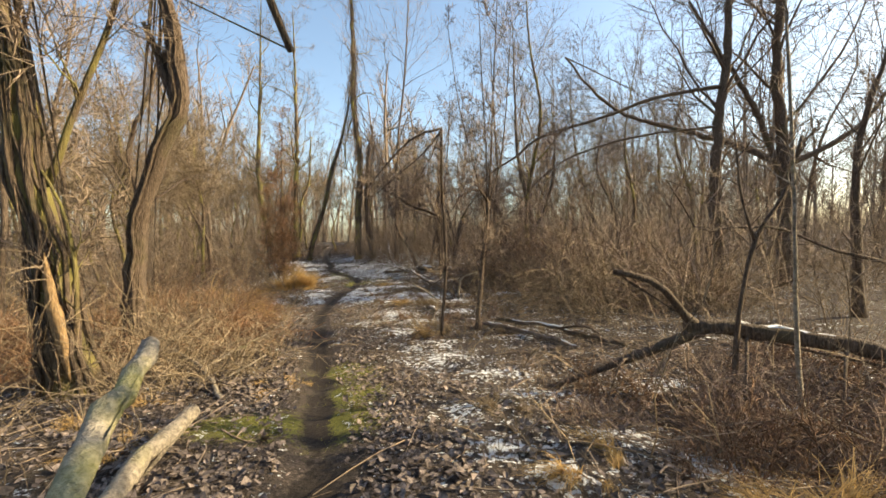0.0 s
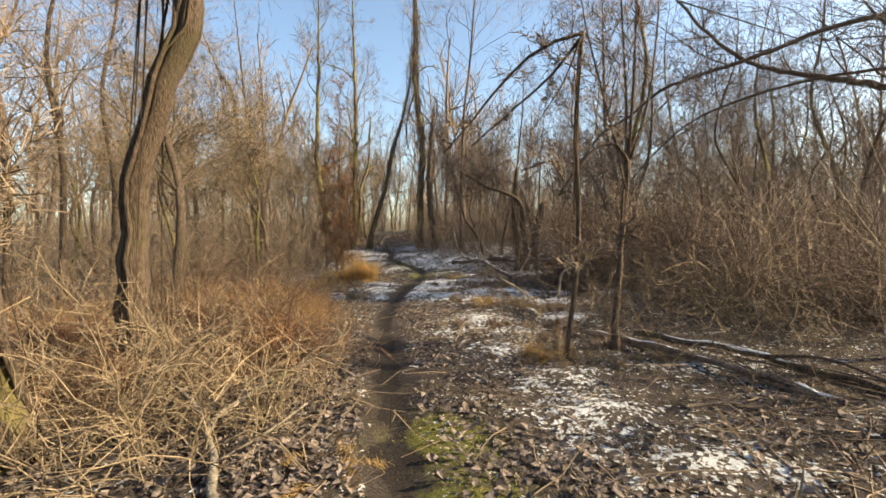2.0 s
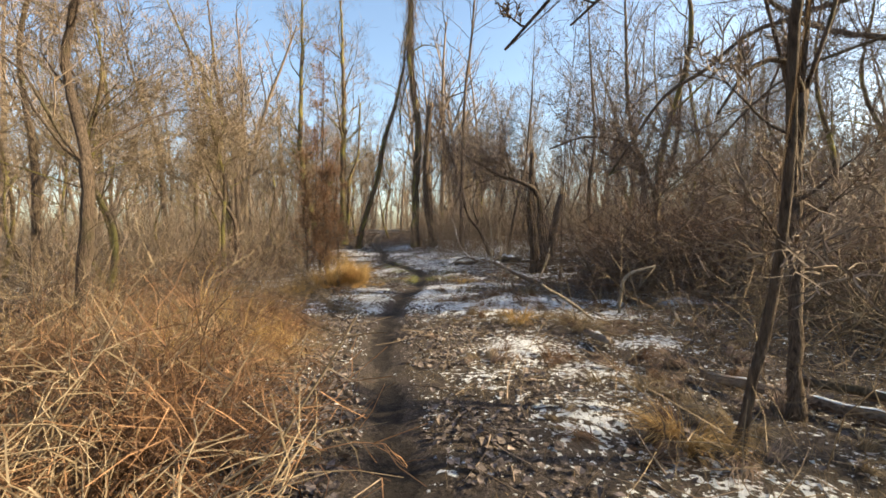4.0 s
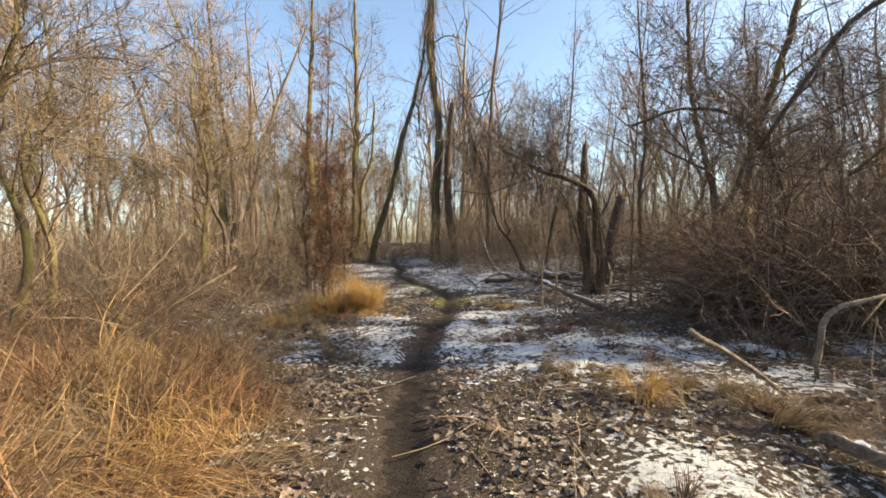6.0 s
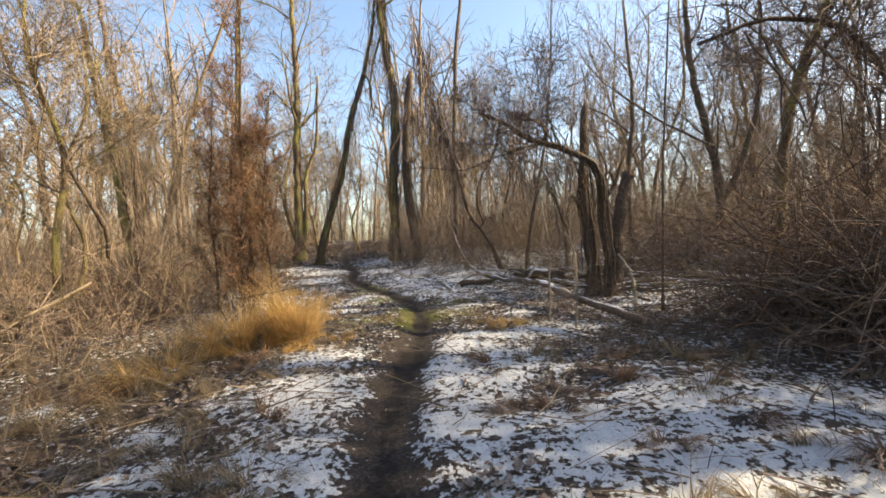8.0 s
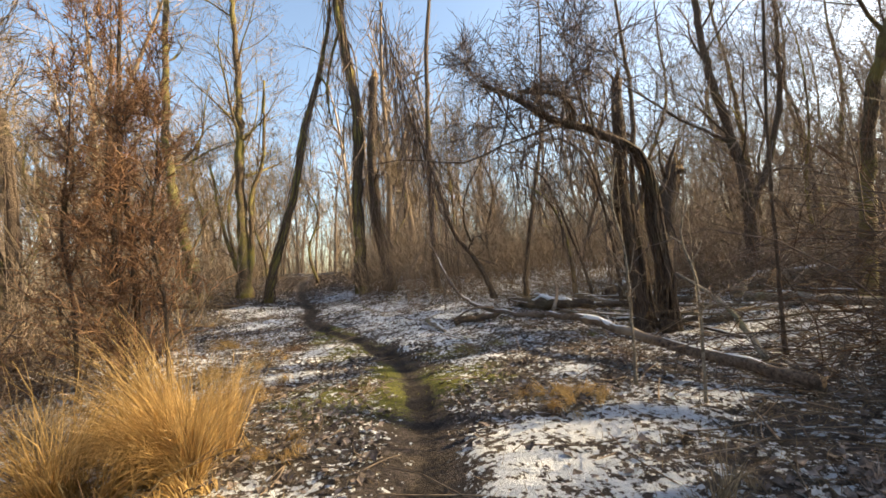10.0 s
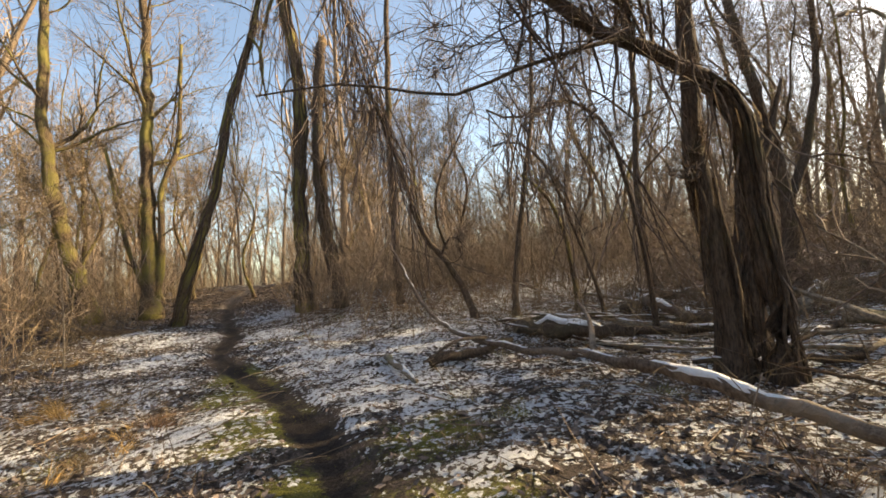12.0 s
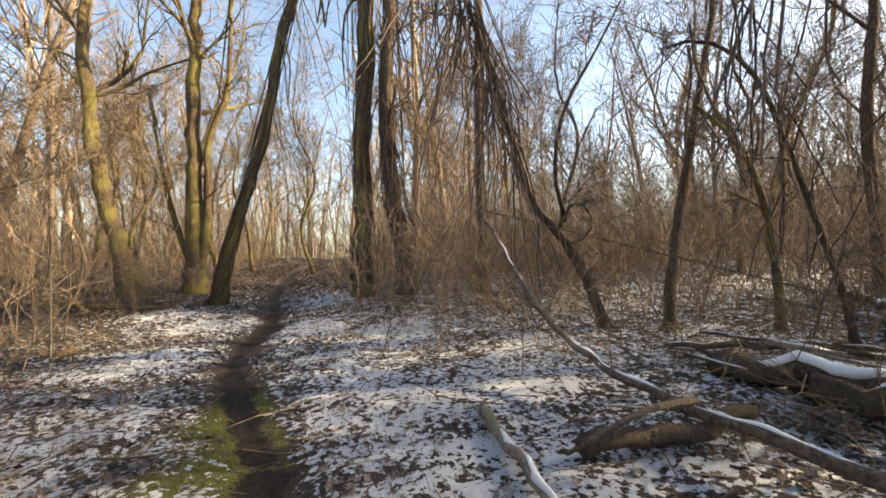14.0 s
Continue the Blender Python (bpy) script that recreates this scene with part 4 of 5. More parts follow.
log([(1.5, 24.0, -0.3), (1.7, 25.6, -0.15), (3.0, 28.5, 0.0)], 0.09, "dark fallen log with snow", 53, bark=BARK)
log([(3.3, 24.0, -0.3), (4.7, 24.8, -0.05), (6.5, 24.9, 0.0)], 0.12, "grey fallen log with snow", 54)
log([(-1.1, 24.7, -0.25), (-0.4, 23.9, -0.25), (0.9, 23.0, -0.25)], 0.075, "dark fallen log with snow", 55, bark=BARK)
log([(-3.3, 23.7, -0.33), (-2.6, 23.75, -0.25), (-2.0, 23.9, -0.2)], 0.07, "dark broken branch under a fallen tree", 56, bark=BARK_DARK, snow=False, name="broken_branch", category="branch")
log([(-1.45, 25.2, -0.22), (-1.1, 24.6, -0.15), (-0.6, 23.8, -0.15)], 0.12, "short dark log capped with snow", 65, bark=BARK_DARK)
log([(-1.3, 24.2, -0.15), (-1.0, 23.7, -0.12), (-0.5, 23.05, -0.12)], 0.12, "dark rotting log capped with snow", 66, bark=BARK_DARK)
log([(2.1, 27.0, -0.1), (1.1, 24.5, -0.05), (0.8, 23.6, -0.1)], 0.1, "pale fallen log with snow along it", 67, bark=LOG_BARK)
log([(-0.46, 11.77, -0.42), (-0.28, 11.63, -0.42), (-0.24, 11.31, -0.42)], 0.055, "short pale log capped with snow in the grass", 69, bark=LOG_BARK)
log([(1.59, 13.79, -0.42), (1.25, 12.73, -0.42)], 0.025, "thin pale fallen branch", 70, snow=False, name="broken_branch", category="branch")
log([(-0.95, 12.7, 0.18), (-0.5, 12.75, -0.1), (-0.1, 12.75, -0.42)], 0.024, "thin pale stick leaning in the brush", 58, snow=False, name="stick", category="branch")
log([(0.45, 13.2, -0.4), (0.5, 13.2, 0.1), (0.63, 13.2, 0.32), (1.06, 13.2, 0.43)], 0.032, "bent broken pale stub of a branch", 59, snow=False, name="broken_branch", category="branch")
log([(-10.0, 16.5, -0.4), (-9.5, 17.2, 0.15), (-9.1, 18.0, 0.6)], 0.022, "pale dead branch sticking out of brush", 61, bark=CANE, snow=False, name="dead_branch", category="branch", extra=[([(-9.4, 17.4, 0.25), (-9.6, 18.0, 0.75)], 0.014), ([(-9.6, 17.0, 0.1), (-8.9, 17.2, 0.35)], 0.014)])
log([(-8.2, 11.0, -0.3), (-7.3, 11.1, -0.1), (-6.4, 10.6, -0.2), (-5.6, 10.4, -0.4)], 0.025, "pale dead branch lying in russet growth", 62, bark=CANE, snow=False, name="dead_branch", category="branch", tip=0.4)
RL = np.random.default_rng(99)
for k in range(30):
    x, y, a, ln = RL.uniform(-0.4, 5.0), RL.uniform(20.0, 27.0), RL.uniform(1.7, 3.6), RL.uniform(0.8, 2.8)
    pts = [(x + ln * s * math.cos(a), y + ln * s * math.sin(a)) for s in (0, 0.5, 1)]
    log([(px, py, gz(px, py) + 0.05 + 0.08 * s) for s, (px, py) in enumerate(pts)], RL.uniform(0.02, 0.06), "weathered dead branch with snow on the litter", 700 + k, bark=WOOD if k % 2 else BARK, tip=0.5, name="dead_branch", category="branch")
log([(-10.5, 30.5, 0.1), (-12.0, 30.3, 0.25), (-13.2, 30.0, 0.45)], 0.07, "thin fallen trunk behind the trees", 60, bark=BARK, snow=False)


# ---- undergrowth, woods and litter ----
def scatter(rng, n, x0, x1, y0, y1, gap=0.9, accept=None):
    x, y = rng.uniform(x0, x1, n), rng.uniform(y0, y1, n)
    ok = trail_distance(x, y) > gap
    if accept is not None:
        ok &= accept(x, y, rng)
    return x[ok], y[ok]


def stems_stuff(name, label, category, x, y, height, radius, material, seed, lean=0.15, twigs=4, wander=0.1, lift=0.0, n=5, solid=True):
    rng = np.random.default_rng(seed)
    K = len(x)
    st = np.stack([x, y, ground_z(x, y) - 0.03], 1)
    way = np.stack([rng.normal(0, lean, K), rng.normal(0, lean, K), np.ones(K)], 1)
    H = height * rng.uniform(0.5, 1.25, K)
    P = grow(rng, st, way, H, n, wander, lift)
    R = taper(radius * rng.uniform(0.6, 1.3, K), n, 0.45)
    t = Tubes()
    if solid:
        t.add(P, R, 3)
    else:
        t.ribbons(P, R, rng)
    if twigs:
        s, w, r, ln, _ = sprout(rng, P, R, twigs, 0.7, 0.2, 1.0, 0.2)
        t.ribbons(grow(rng, s, w, ln * rng.uniform(0.12, 0.45, len(s)), 3, 0.25, lift), taper(np.maximum(r * 0.6, 0.003), 3, 0.6), rng)
    return tagged(new(name, t.mesh(name, material)), label, category, "", "stuff")


def blades_stuff(name, label, x, y, height, width, material, seed, lean=0.5, category="grass", n=4, base=None):
    rng = np.random.default_rng(seed)
    K = len(x)
    z = ground_z(x, y) - 0.01 if base is None else base
    a = rng.uniform(0, 2 * np.pi, K)
    way = np.stack([np.cos(a) * lean * rng.uniform(0, 1.4, K), np.sin(a) * lean * rng.uniform(0, 1.4, K), np.ones(K)], 1)
    H = height * rng.uniform(0.4, 1.2, K)
    P = grow(rng, np.stack([x, y, z], 1), way, H, n, 0.16, -0.28 * lean)
    W = taper(width * rng.uniform(0.6, 1.3, K), n, 0.15)
    b = rng.uniform(0, 2 * np.pi, K)
    t = Tubes().strips(P, W, np.stack([np.cos(b), np.sin(b), np.zeros(K)], 1))
    return tagged(new(name, t.mesh(name, material)), label, category, "", "stuff")


RG = np.random.default_rng(5)
SUN_GAPS = [(4.2, 6.8), (16.8, 19.9), (28.4, 29.9)]


def thicket(x, y, rng):
    """Denser to the sides, thinner beside the path, with the gaps that let the low sun in."""
    td = trail_distance(x, y)
    keep = rng.uniform(0, 1, len(x)) < np.clip((td - 0.8) / 4.0, 0.03, 1)
    for a, b in SUN_GAPS:
        keep &= ~((x > -4) & (x < 14) & (y > a) & (y < b + 0.1 * (x + 4)) & (rng.uniform(0, 1, len(x)) < 0.9))
    keep &= ~((y > 19) & (td < 2.6) & (y < 30))
    return keep & ~((x > -3) & (x < 1.0) & (y > 12) & (y < 19)) & ~((x < -3) & (x > -9) & (y > 19) & (y < 29) & (rng.uniform(0, 1, len(x)) < 0.8))


x, y = scatter(RG, 10500, -26, 24, 3, 46, 1.3, thicket)
stems_stuff("undergrowth", "tangled bare brown undergrowth of thin stems", "undergrowth", x, y, 1.7, 0.005, BRUSH, 61, 0.6, 8, 0.4, -0.05, 5)
x, y = scatter(RG, 4600, -28, 28, 8, 55, 1.6, lambda x, y, r: thicket(x, y, r) & ~((x > -11) & (x < 2.5) & (y < 20)) & ~((x > -3) & (x < 4) & (y < 27)) & ~((x > 7) & (y > 8) & (y < 15.5) & (r.uniform(0, 1, len(x)) < 0.7)))
stems_stuff("sapling_thicket", "thicket of slim bare saplings", "undergrowth", x, y, 3.7, 0.011, TWIG, 62, 0.22, 14, 0.19, 0.02, 5)
rq = np.random.default_rng(14)
x, y = scatter(rq, 1500, -6.5, 5, 25.2, 36, 1.5, lambda x, y, r: r.uniform(0, 1, len(x)) < np.clip((y - 24.5 + 0.25 * x) / 5, 0.1, 1))
stems_stuff("brushy_saplings", "upright thin brown stems and vine shoots", "undergrowth", x, y, 2.3, 0.007, TWIG, 65, 0.24, 9, 0.18, 0.0, 5)
x, y = scatter(RG, 7000, -90, 90, 42, 130, 1.6)
far = (np.hypot(x + 4, y - 15) > 30)
stems_stuff("far_undergrowth", "distant bare brown undergrowth", "undergrowth", x[far], y[far], 3.4, 0.022, BRUSH, 63, 0.25, 5, 0.16, 0.0, 3, False)
x, y = scatter(RG, 7000, -80, 80, -25, 60, 1.6, lambda x, y, r: (np.abs(x + 2) > 22))
stems_stuff("side_undergrowth", "bare brown undergrowth away from the path", "undergrowth", x, y, 2.8, 0.016, BRUSH, 64, 0.3, 6, 0.16, 0.0, 3, False)


def far_and_shade_woods(name, x, y, height, seed, material):
    rng = np.random.default_rng(seed)
    K = len(x)
    st = np.stack([x, y, ground_z(x, y) - 0.1], 1)
    H = height * rng.uniform(0.6, 1.25, K)
    P = grow(rng, st, np.stack([rng.normal(0, 0.1, K), rng.normal(0, 0.1, K), np.ones(K)], 1), H, 7, 0.06, 0.02)
    R = taper(H * rng.uniform(0.008, 0.015, K), 7, 0.25)
    t = Tubes().add(P, R, 4)
    s, w, r, ln, q = sprout(rng, P, R, 17, 0.7, 0.2, 1.0, 0.45)
    LP = grow(rng, s, w, ln * rng.uniform(0.12, 0.34, len(s)) * (1.2 - 0.6 * q), 4, 0.16, 0.06)
    LR = taper(np.maximum(r * 0.4, 0.012), 4, 0.5)
    t.ribbons(LP, LR, rng)
    s, w, r, ln, q = sprout(rng, LP, LR, 9, 0.7, 0.15, 1.0, 0.2)
    t.ribbons(grow(rng, s, w, ln * rng.uniform(0.25, 0.7, len(s)), 3, 0.2, 0.03), taper(np.maximum(r * 0.6, 0.012), 3, 0.7), rng)
    return tagged(new(name, t.mesh(name, material)), "bare winter woods in the distance, with added unseen shade trees", "woods", "", "stuff")


x, y = RG.uniform(-85, 85, 950), RG.uniform(-30, 110, 950)
d = np.hypot(x + 4, y - 16)
ok = (d > 24) & ~((x > 10) & (y < 45) & (RG.uniform(0, 1, 950) < 0.5)) & (y > -30) & ~((x > 14) & (np.abs(y - 18.5) < 4)) & ~((x > 14) & (np.abs(y - 6) < 4)) & ~((x > 12) & (x < 60) & (np.abs(y - 12) < 3.5))
# 34 unseen trees added right of the start to shade the first ground
near = RG.uniform(0, 1, (34, 2))
x, y = np.concatenate([x[ok], 6 + 16 * near[:, 0]]), np.concatenate([y[ok], -5 + 7.0 * near[:, 1]])
far_and_shade_woods("far_and_shade_woods", x, y, 15.0, 71, TWIG)


# ---- nearer bare trees, repeated ----
def small_trees():
    kinds = []
    for k in range(5):
        rng = np.random.default_rng(200 + k)
        h = 9.5 + 1.5 * k
        bend = rng.normal(0, 0.5, (4, 2))
        spine = [(0, 0, 0)] + [(bend[:i + 1, 0].sum(), bend[:i + 1, 1].sum(), h * (i + 1) / 4) for i in range(4)]
        kinds.append((spine, 0.06 + 0.02 * k))
    made = [None] * 5
    rng = np.random.default_rng(77)
    n = 0
    for _ in range(600):
        x, y = rng.uniform(-26, 24), rng.uniform(4, 48)
        if n >= 58 or trail_distance(np.array([x]), np.array([y]))[0] < 3.2:
            continue
        if x > -3 and any(a - 0.5 < y < b + 1.5 for a, b in SUN_GAPS):
            continue
        if x > 7 and 8 < y < 15.5:
            continue
        if (-17 < x < 4 and y < 34) or (0 < x < 10 and y < 12):
            continue
        k = n % 5
        m = pose(x, y, gz(x, y) - 0.08, rng.uniform(-4, 4), rng.uniform(-4, 4), rng.uniform(0, 360))
        if made[k] is None:
            spine, r = kinds[k]
            made[k] = tree((0, 0, 0), spine, r, "slim bare winter tree among undergrowth", 300 + k, bark=BARK if k % 2 else BARK_MOSSY, limbs=16, low=0.25, reach=0.28, tip=0.08, sides=8, group="slim woodland trees", fine=8, twigs=8)
            made[k].matrix_basis = m
        else:
            copy_thing(made[k], m)
        n += 1


small_trees()


# ---- clumps and carpets of dry growth ----
def clump(x, y, radius, height, count, material, label, seed, name="grass_clump", lean=0.7, width=0.004, category="grass", wander=0.14, sag=-0.25, locks=0, dome=0.0):
    """Dry blades on a patch of ground; with locks, they are combed into overhanging tufts, each a part, draped over a dome."""
    rng = np.random.default_rng(seed)
    a, r = rng.uniform(0, 2 * np.pi, count), radius * np.sqrt(rng.uniform(0, 1, count))
    px, py = r * np.cos(a), r * np.sin(a)
    z = ground_z(px + x, py + y) - gz(x, y)
    way = np.stack([px / radius * lean + rng.normal(0, 0.04 + 0.4 * abs(lean), count), py / radius * lean + rng.normal(0, 0.04 + 0.4 * abs(lean), count), np.ones(count)], 1)
    high = height * rng.uniform(0.45, 1.2, count)
    which = np.zeros(count, int)
    floor_z = z
    swing = np.zeros((count, 2))
    if locks:
        la, lr = rng.uniform(0, 2 * np.pi, locks), radius * np.sqrt(rng.uniform(0, 1, locks))
        which = rng.integers(0, locks, count)
        px = (lr * np.cos(la))[which] + rng.normal(0, 0.1 * radius, count)
        py = (lr * np.sin(la))[which] + rng.normal(0, 0.1 * radius, count)
        z = ground_z(px + x, py + y) - gz(x, y)
        floor_z = z.copy()
        z = z + dome * np.clip(1 - (px ** 2 + py ** 2) / radius ** 2, 0, 1) * rng.uniform(0.35, 1.15, locks)[which] * rng.uniform(0.0, 1.0, count) ** 0.5
        turn = la + rng.normal(0, 0.9, locks)
        push = lean * rng.uniform(0.35, 1.3, locks)
        way = np.stack([(np.cos(turn) * push)[which], (np.sin(turn) * push)[which], np.full(count, 1.0 if not dome else 0.45)], 1) + rng.normal(0, 0.17 if not dome else 0.3, (count, 3))
        high = height * rng.uniform(0.6, 1.35, locks)[which] * rng.uniform(0.55, 1.1, count)
        swing = np.stack([(np.cos(turn + 0.7))[which], (np.sin(turn + 0.7))[which]], 1) * rng.uniform(0.0, 0.28, locks)[which][:, None]
    d = way / np.linalg.norm(way, axis=1, keepdims=True)
    P = [np.stack([px, py, z - 0.02], 1)]
    steps = 6 if locks else 5
    for k in range(steps - 1):
        d = d + rng.normal(0, wander, (count, 3)) + np.column_stack([swing, np.full(count, sag * (0.6 + 0.3 * k))])
        d /= np.linalg.norm(d, axis=1, keepdims=True) + 1e-9
        P.append(P[-1] + d * (high / (steps - 1))[:, None])
    P = np.stack(P, 1)
    P[:, :, 2] = np.maximum(P[:, :, 2], (floor_z - 0.03)[:, None] + 0.012 * np.arange(steps)[None])
    b = rng.uniform(0, 2 * np.pi, count)
    W = taper(width * rng.uniform(0.6, 1.4, count), steps, 0.2)
    side = np.stack([np.cos(b), np.sin(b), np.zeros(count)], 1)
    at = (x, y, gz(x, y))
    if not locks:
        ob = new(name, Tubes().strips(P, W, side).mesh(name, material))
        ob.location = at
        return tagged(ob, label, category)
    root = thing(name, at, label, category)
    mixed = material if isinstance(material, tuple) else (material,)
    for k in range(locks):
        w = which == k
        if w.any():
            part("blade_tuft", Tubes().strips(P[w], W[w], side[w]).mesh("blade_tuft", mixed[int(rng.integers(len(mixed)))]), root)
    return root


for k, (x, y, r, h, c, lean, wander, sag, mat) in enumerate([
        (-5.75, 17.95, 0.24, 1.1, 1500, 0.25, 0.14, -0.1, STRAW), (-6.1, 18.1, 0.35, 0.95, 1600, 0.35, 0.2, -0.14, STRAW), (-6.5, 17.75, 0.45, 0.85, 1600, 0.5, 0.24, -0.2, STRAW), (-7.0, 17.9, 0.5, 0.6, 1200, 0.7, 0.3, -0.3, HAY),
        (-5.55, 17.4, 0.3, 0.35, 600, 0.9, 0.25, -0.35, STRAW), (-5.2, 18.2, 0.25, 0.3, 400, 0.9, 0.25, -0.35, STRAW), (-7.4, 18.4, 0.5, 0.6, 900, 0.8, 0.3, -0.3, HAY), (-6.9, 16.4, 0.3, 0.75, 600, 0.5, 0.2, -0.3, STRAW), (-7.3, 16.9, 0.4, 0.5, 700, 0.8, 0.3, -0.3, HAY),
        (-2.6, 18.5, 0.25, 0.35, 420, 0.8, 0.25, -0.3, STRAW), (-7.8, 23.6, 0.4, 0.5, 500, 0.8, 0.25, -0.3, STRAW), (-2.7, 18.9, 0.25, 0.3, 350, 0.8, 0.25, -0.3, STRAW), (-0.3, 8.9, 0.25, 0.45, 450, 0.6, 0.2, -0.25, STRAW),
        (1.1, 3.2, 0.3, 0.35, 450, 0.8, 0.25, -0.3, STRAW), (2.2, 2.6, 0.4, 0.45, 500, 0.8, 0.25, -0.3, STRAW), (-1.3, 12.9, 0.25, 0.5, 400, 0.7, 0.25, -0.3, STRAW), (-0.5, 12.4, 0.35, 0.6, 450, 0.8, 0.25, -0.3, HAY), (0.6, 4.6, 0.25, 0.4, 300, 0.8, 0.25, -0.3, HAY),
        (-6.4, 20.2, 0.3, 0.35, 450, 0.9, 0.3, -0.3, STRAW), (-7.0, 21.4, 0.4, 0.4, 500, 0.9, 0.3, -0.3, STRAW), (-2.9, 3.6, 0.4, 0.2, 500, 1.0, 0.3, -0.3, STRAW), (-3.4, 4.4, 0.5, 0.25, 600, 1.0, 0.3, -0.3, STRAW), (-2.2, 5.6, 0.4, 0.2, 500, 1.0, 0.3, -0.3, STRAW)]):
    clump(x, y, r, h, c, mat, "clump of long straw-coloured dry grass", 400 + k, "grass_clump", lean, 0.0038, "grass", 0.5 * wander, 0.8 * sag, 7)
rg = np.random.default_rng(88)
for k in range(16):
    x, y = rg.uniform(-9.5, -5.2), rg.uniform(8.2, 13.6)
    if x > -5.0 - 0.25 * (y - 8):
        x -= 0.6
    clump(x, y, 0.8, 1.0, 1400, (RUSSET, RUSSET, RUSSET_DARK, STRAW, HAY), "mound of collapsed orange-brown dead growth", 430 + k, "dead_bracken", 0.9, 0.0042, "dry plants", 0.3, -0.2, 15, 0.6)
for k in range(10):
    x, y = rg.uniform(-8, -3.9), rg.uniform(6.2, 8.6)
    clump(x, y, 0.75, 0.8, 1200, (RUSSET, RUSSET, RUSSET_DARK), "mound of collapsed orange-brown dead growth", 460 + k, "dead_bracken", 0.9, 0.0042, "dry plants", 0.3, -0.2, 12, 0.5)

for k, (x, y) in enumerate([(-6.1, 12.6), (-6.7, 12.2), (-5.6, 12.0), (-6.9, 13.2), (-6.0, 11.6), (-7.4, 12.7), (-5.3, 11.2), (-6.3, 10.8), (-5.2, 10.2), (-5.9, 9.6), (-7.2, 11.2)]):
    clump(x, y, 0.7, 0.85, 1300, (RUSSET, RUSSET, STRAW, HAY, RUSSET_DARK), "low mound of collapsed straw and russet growth", 1010 + k, "dead_bracken", 0.9, 0.0045, "dry plants", 0.28, -0.2, 15, 0.55)


for k, (x, y) in enumerate([(-7.67, 21.82), (-5.96, 20.45), (-6.73, 22.6), (-6.64, 22.25), (-6.51, 22.64), (-7.59, 24.07), (-10.48, 27.19), (-6.07, 19.73), (-2.61, 18.43)]):
    clump(x, y, 0.32, 0.3 if k % 2 else 0.22, 420, (STRAW, HAY, RUSSET), "low flattened tuft of orange dry grass", 1100 + k, "grass_tuft", 1.0, 0.004, "grass", 0.2, -0.24, 6)


def bramble(x, y, radius, height, count, material, label, seed, thick=0.008, single=False):
    """Arching tangled canes with side shoots."""
    rng = np.random.default_rng(seed)
    a, r = rng.uniform(0, 2 * np.pi, count), radius * np.sqrt(rng.uniform(0, 1, count))
    px, py = r * np.cos(a), r * np.sin(a)
    way = np.stack([rng.normal(0, 0.8, count), rng.normal(0, 0.8, count), rng.uniform(0.5, 1.4, count)], 1)
    P = grow(rng, np.stack([px, py, ground_z(px + x, py + y) - gz(x, y) - 0.03], 1), way, height * rng.uniform(0.6, 1.8, count), 8, 0.3, -0.15)
    P[:, :, 2] = np.maximum(P[:, :, 2], -0.1)
    R = taper(thick * rng.uniform(0.5, 1.3, count), 8, 0.5)
    root = thing("bramble_bush", (x, y, gz(x, y)), label, "bush")
    if single:
        for line, r in zip(P, R):
            part("cane", Tubes().add(line, r, 4).mesh("cane", material), root)
    else:
        tagged(part("cane_tangle", Tubes().add(P, R, 3).mesh("cane_tangle", material), root), kind="stuff")
    s, w, rr, ln, _ = sprout(rng, P, R, 8, 0.9, 0.1, 1.0, 0.1)
    tagged(part("fine_growth", Tubes().ribbons(grow(rng, s, w, ln * rng.uniform(0.1, 0.35, len(s)), 3, 0.25, -0.03), taper(np.maximum(rr * 0.6, 0.003), 3, 0.6), rng).mesh("fine_growth", material), root), kind="stuff")
    return root


for k, (x, y) in enumerate([(-4.2, 6.0), (-3.7, 6.3), (-4.4, 6.9), (-3.7, 5.5), (-5.0, 8.0), (-3.3, 6.7), (-5.0, 6.9), (-4.7, 7.3), (-5.6, 6.5)]):
    bramble(x, y, 0.6, 1.0, 66, CANE, "tangle of pale arching bramble canes", 480 + k, 0.0062, True)
for k, (x, y) in enumerate([(-4.15, 8.5), (-4.8, 8.9), (-3.85, 7.9), (-4.5, 8.0)]):
    bramble(x, y, 0.55, 0.85, 130, (RUSSET, RUSSET_DARK)[k % 2], "rounded bush of russet dead stems", 1060 + k, 0.005)
for k in range(20):
    x, y = rg.uniform(2.3, 8.0), rg.uniform(10.5, 19.5)
    if 17.6 < y < 20.5 and k % 2:
        y -= 3
    if y < 15:
        x = 3.4 + 0.8 * (x - 2.3)
    bramble(x, y, 0.9, 2.0, 90, (CANE, BRUSH, BRIAR)[k % 3] if y < 15 else (BRIAR, TWIG)[k % 2], "dense brown bramble thicket beside the path", 500 + k, 0.011)
for k in range(11):
    bramble(rg.uniform(4.0, 8.5), rg.uniform(20.6, 27.0), 0.9, 1.7, 80, (BRIAR, TWIG)[k % 2], "dense brown bramble thicket", 900 + k, 0.01)
# Darker stem colours here put the shade on the left into the bushes
for k in range(14):
    x, y = rg.uniform(-13, -8.5), rg.uniform(12, 24)
    bramble(x, y, 0.9, 1.3, 80, (TWIG_DARK, RUSSET_DARK)[k % 2], "tangled brown bramble bush", 530 + k)
for k in range(14):
    bramble(rg.uniform(-19, -11.2), rg.uniform(24, 33), 0.9, 1.0, 60, BRUSH if k % 2 else TWIG, "low tangled brown brush under trees", 620 + k)
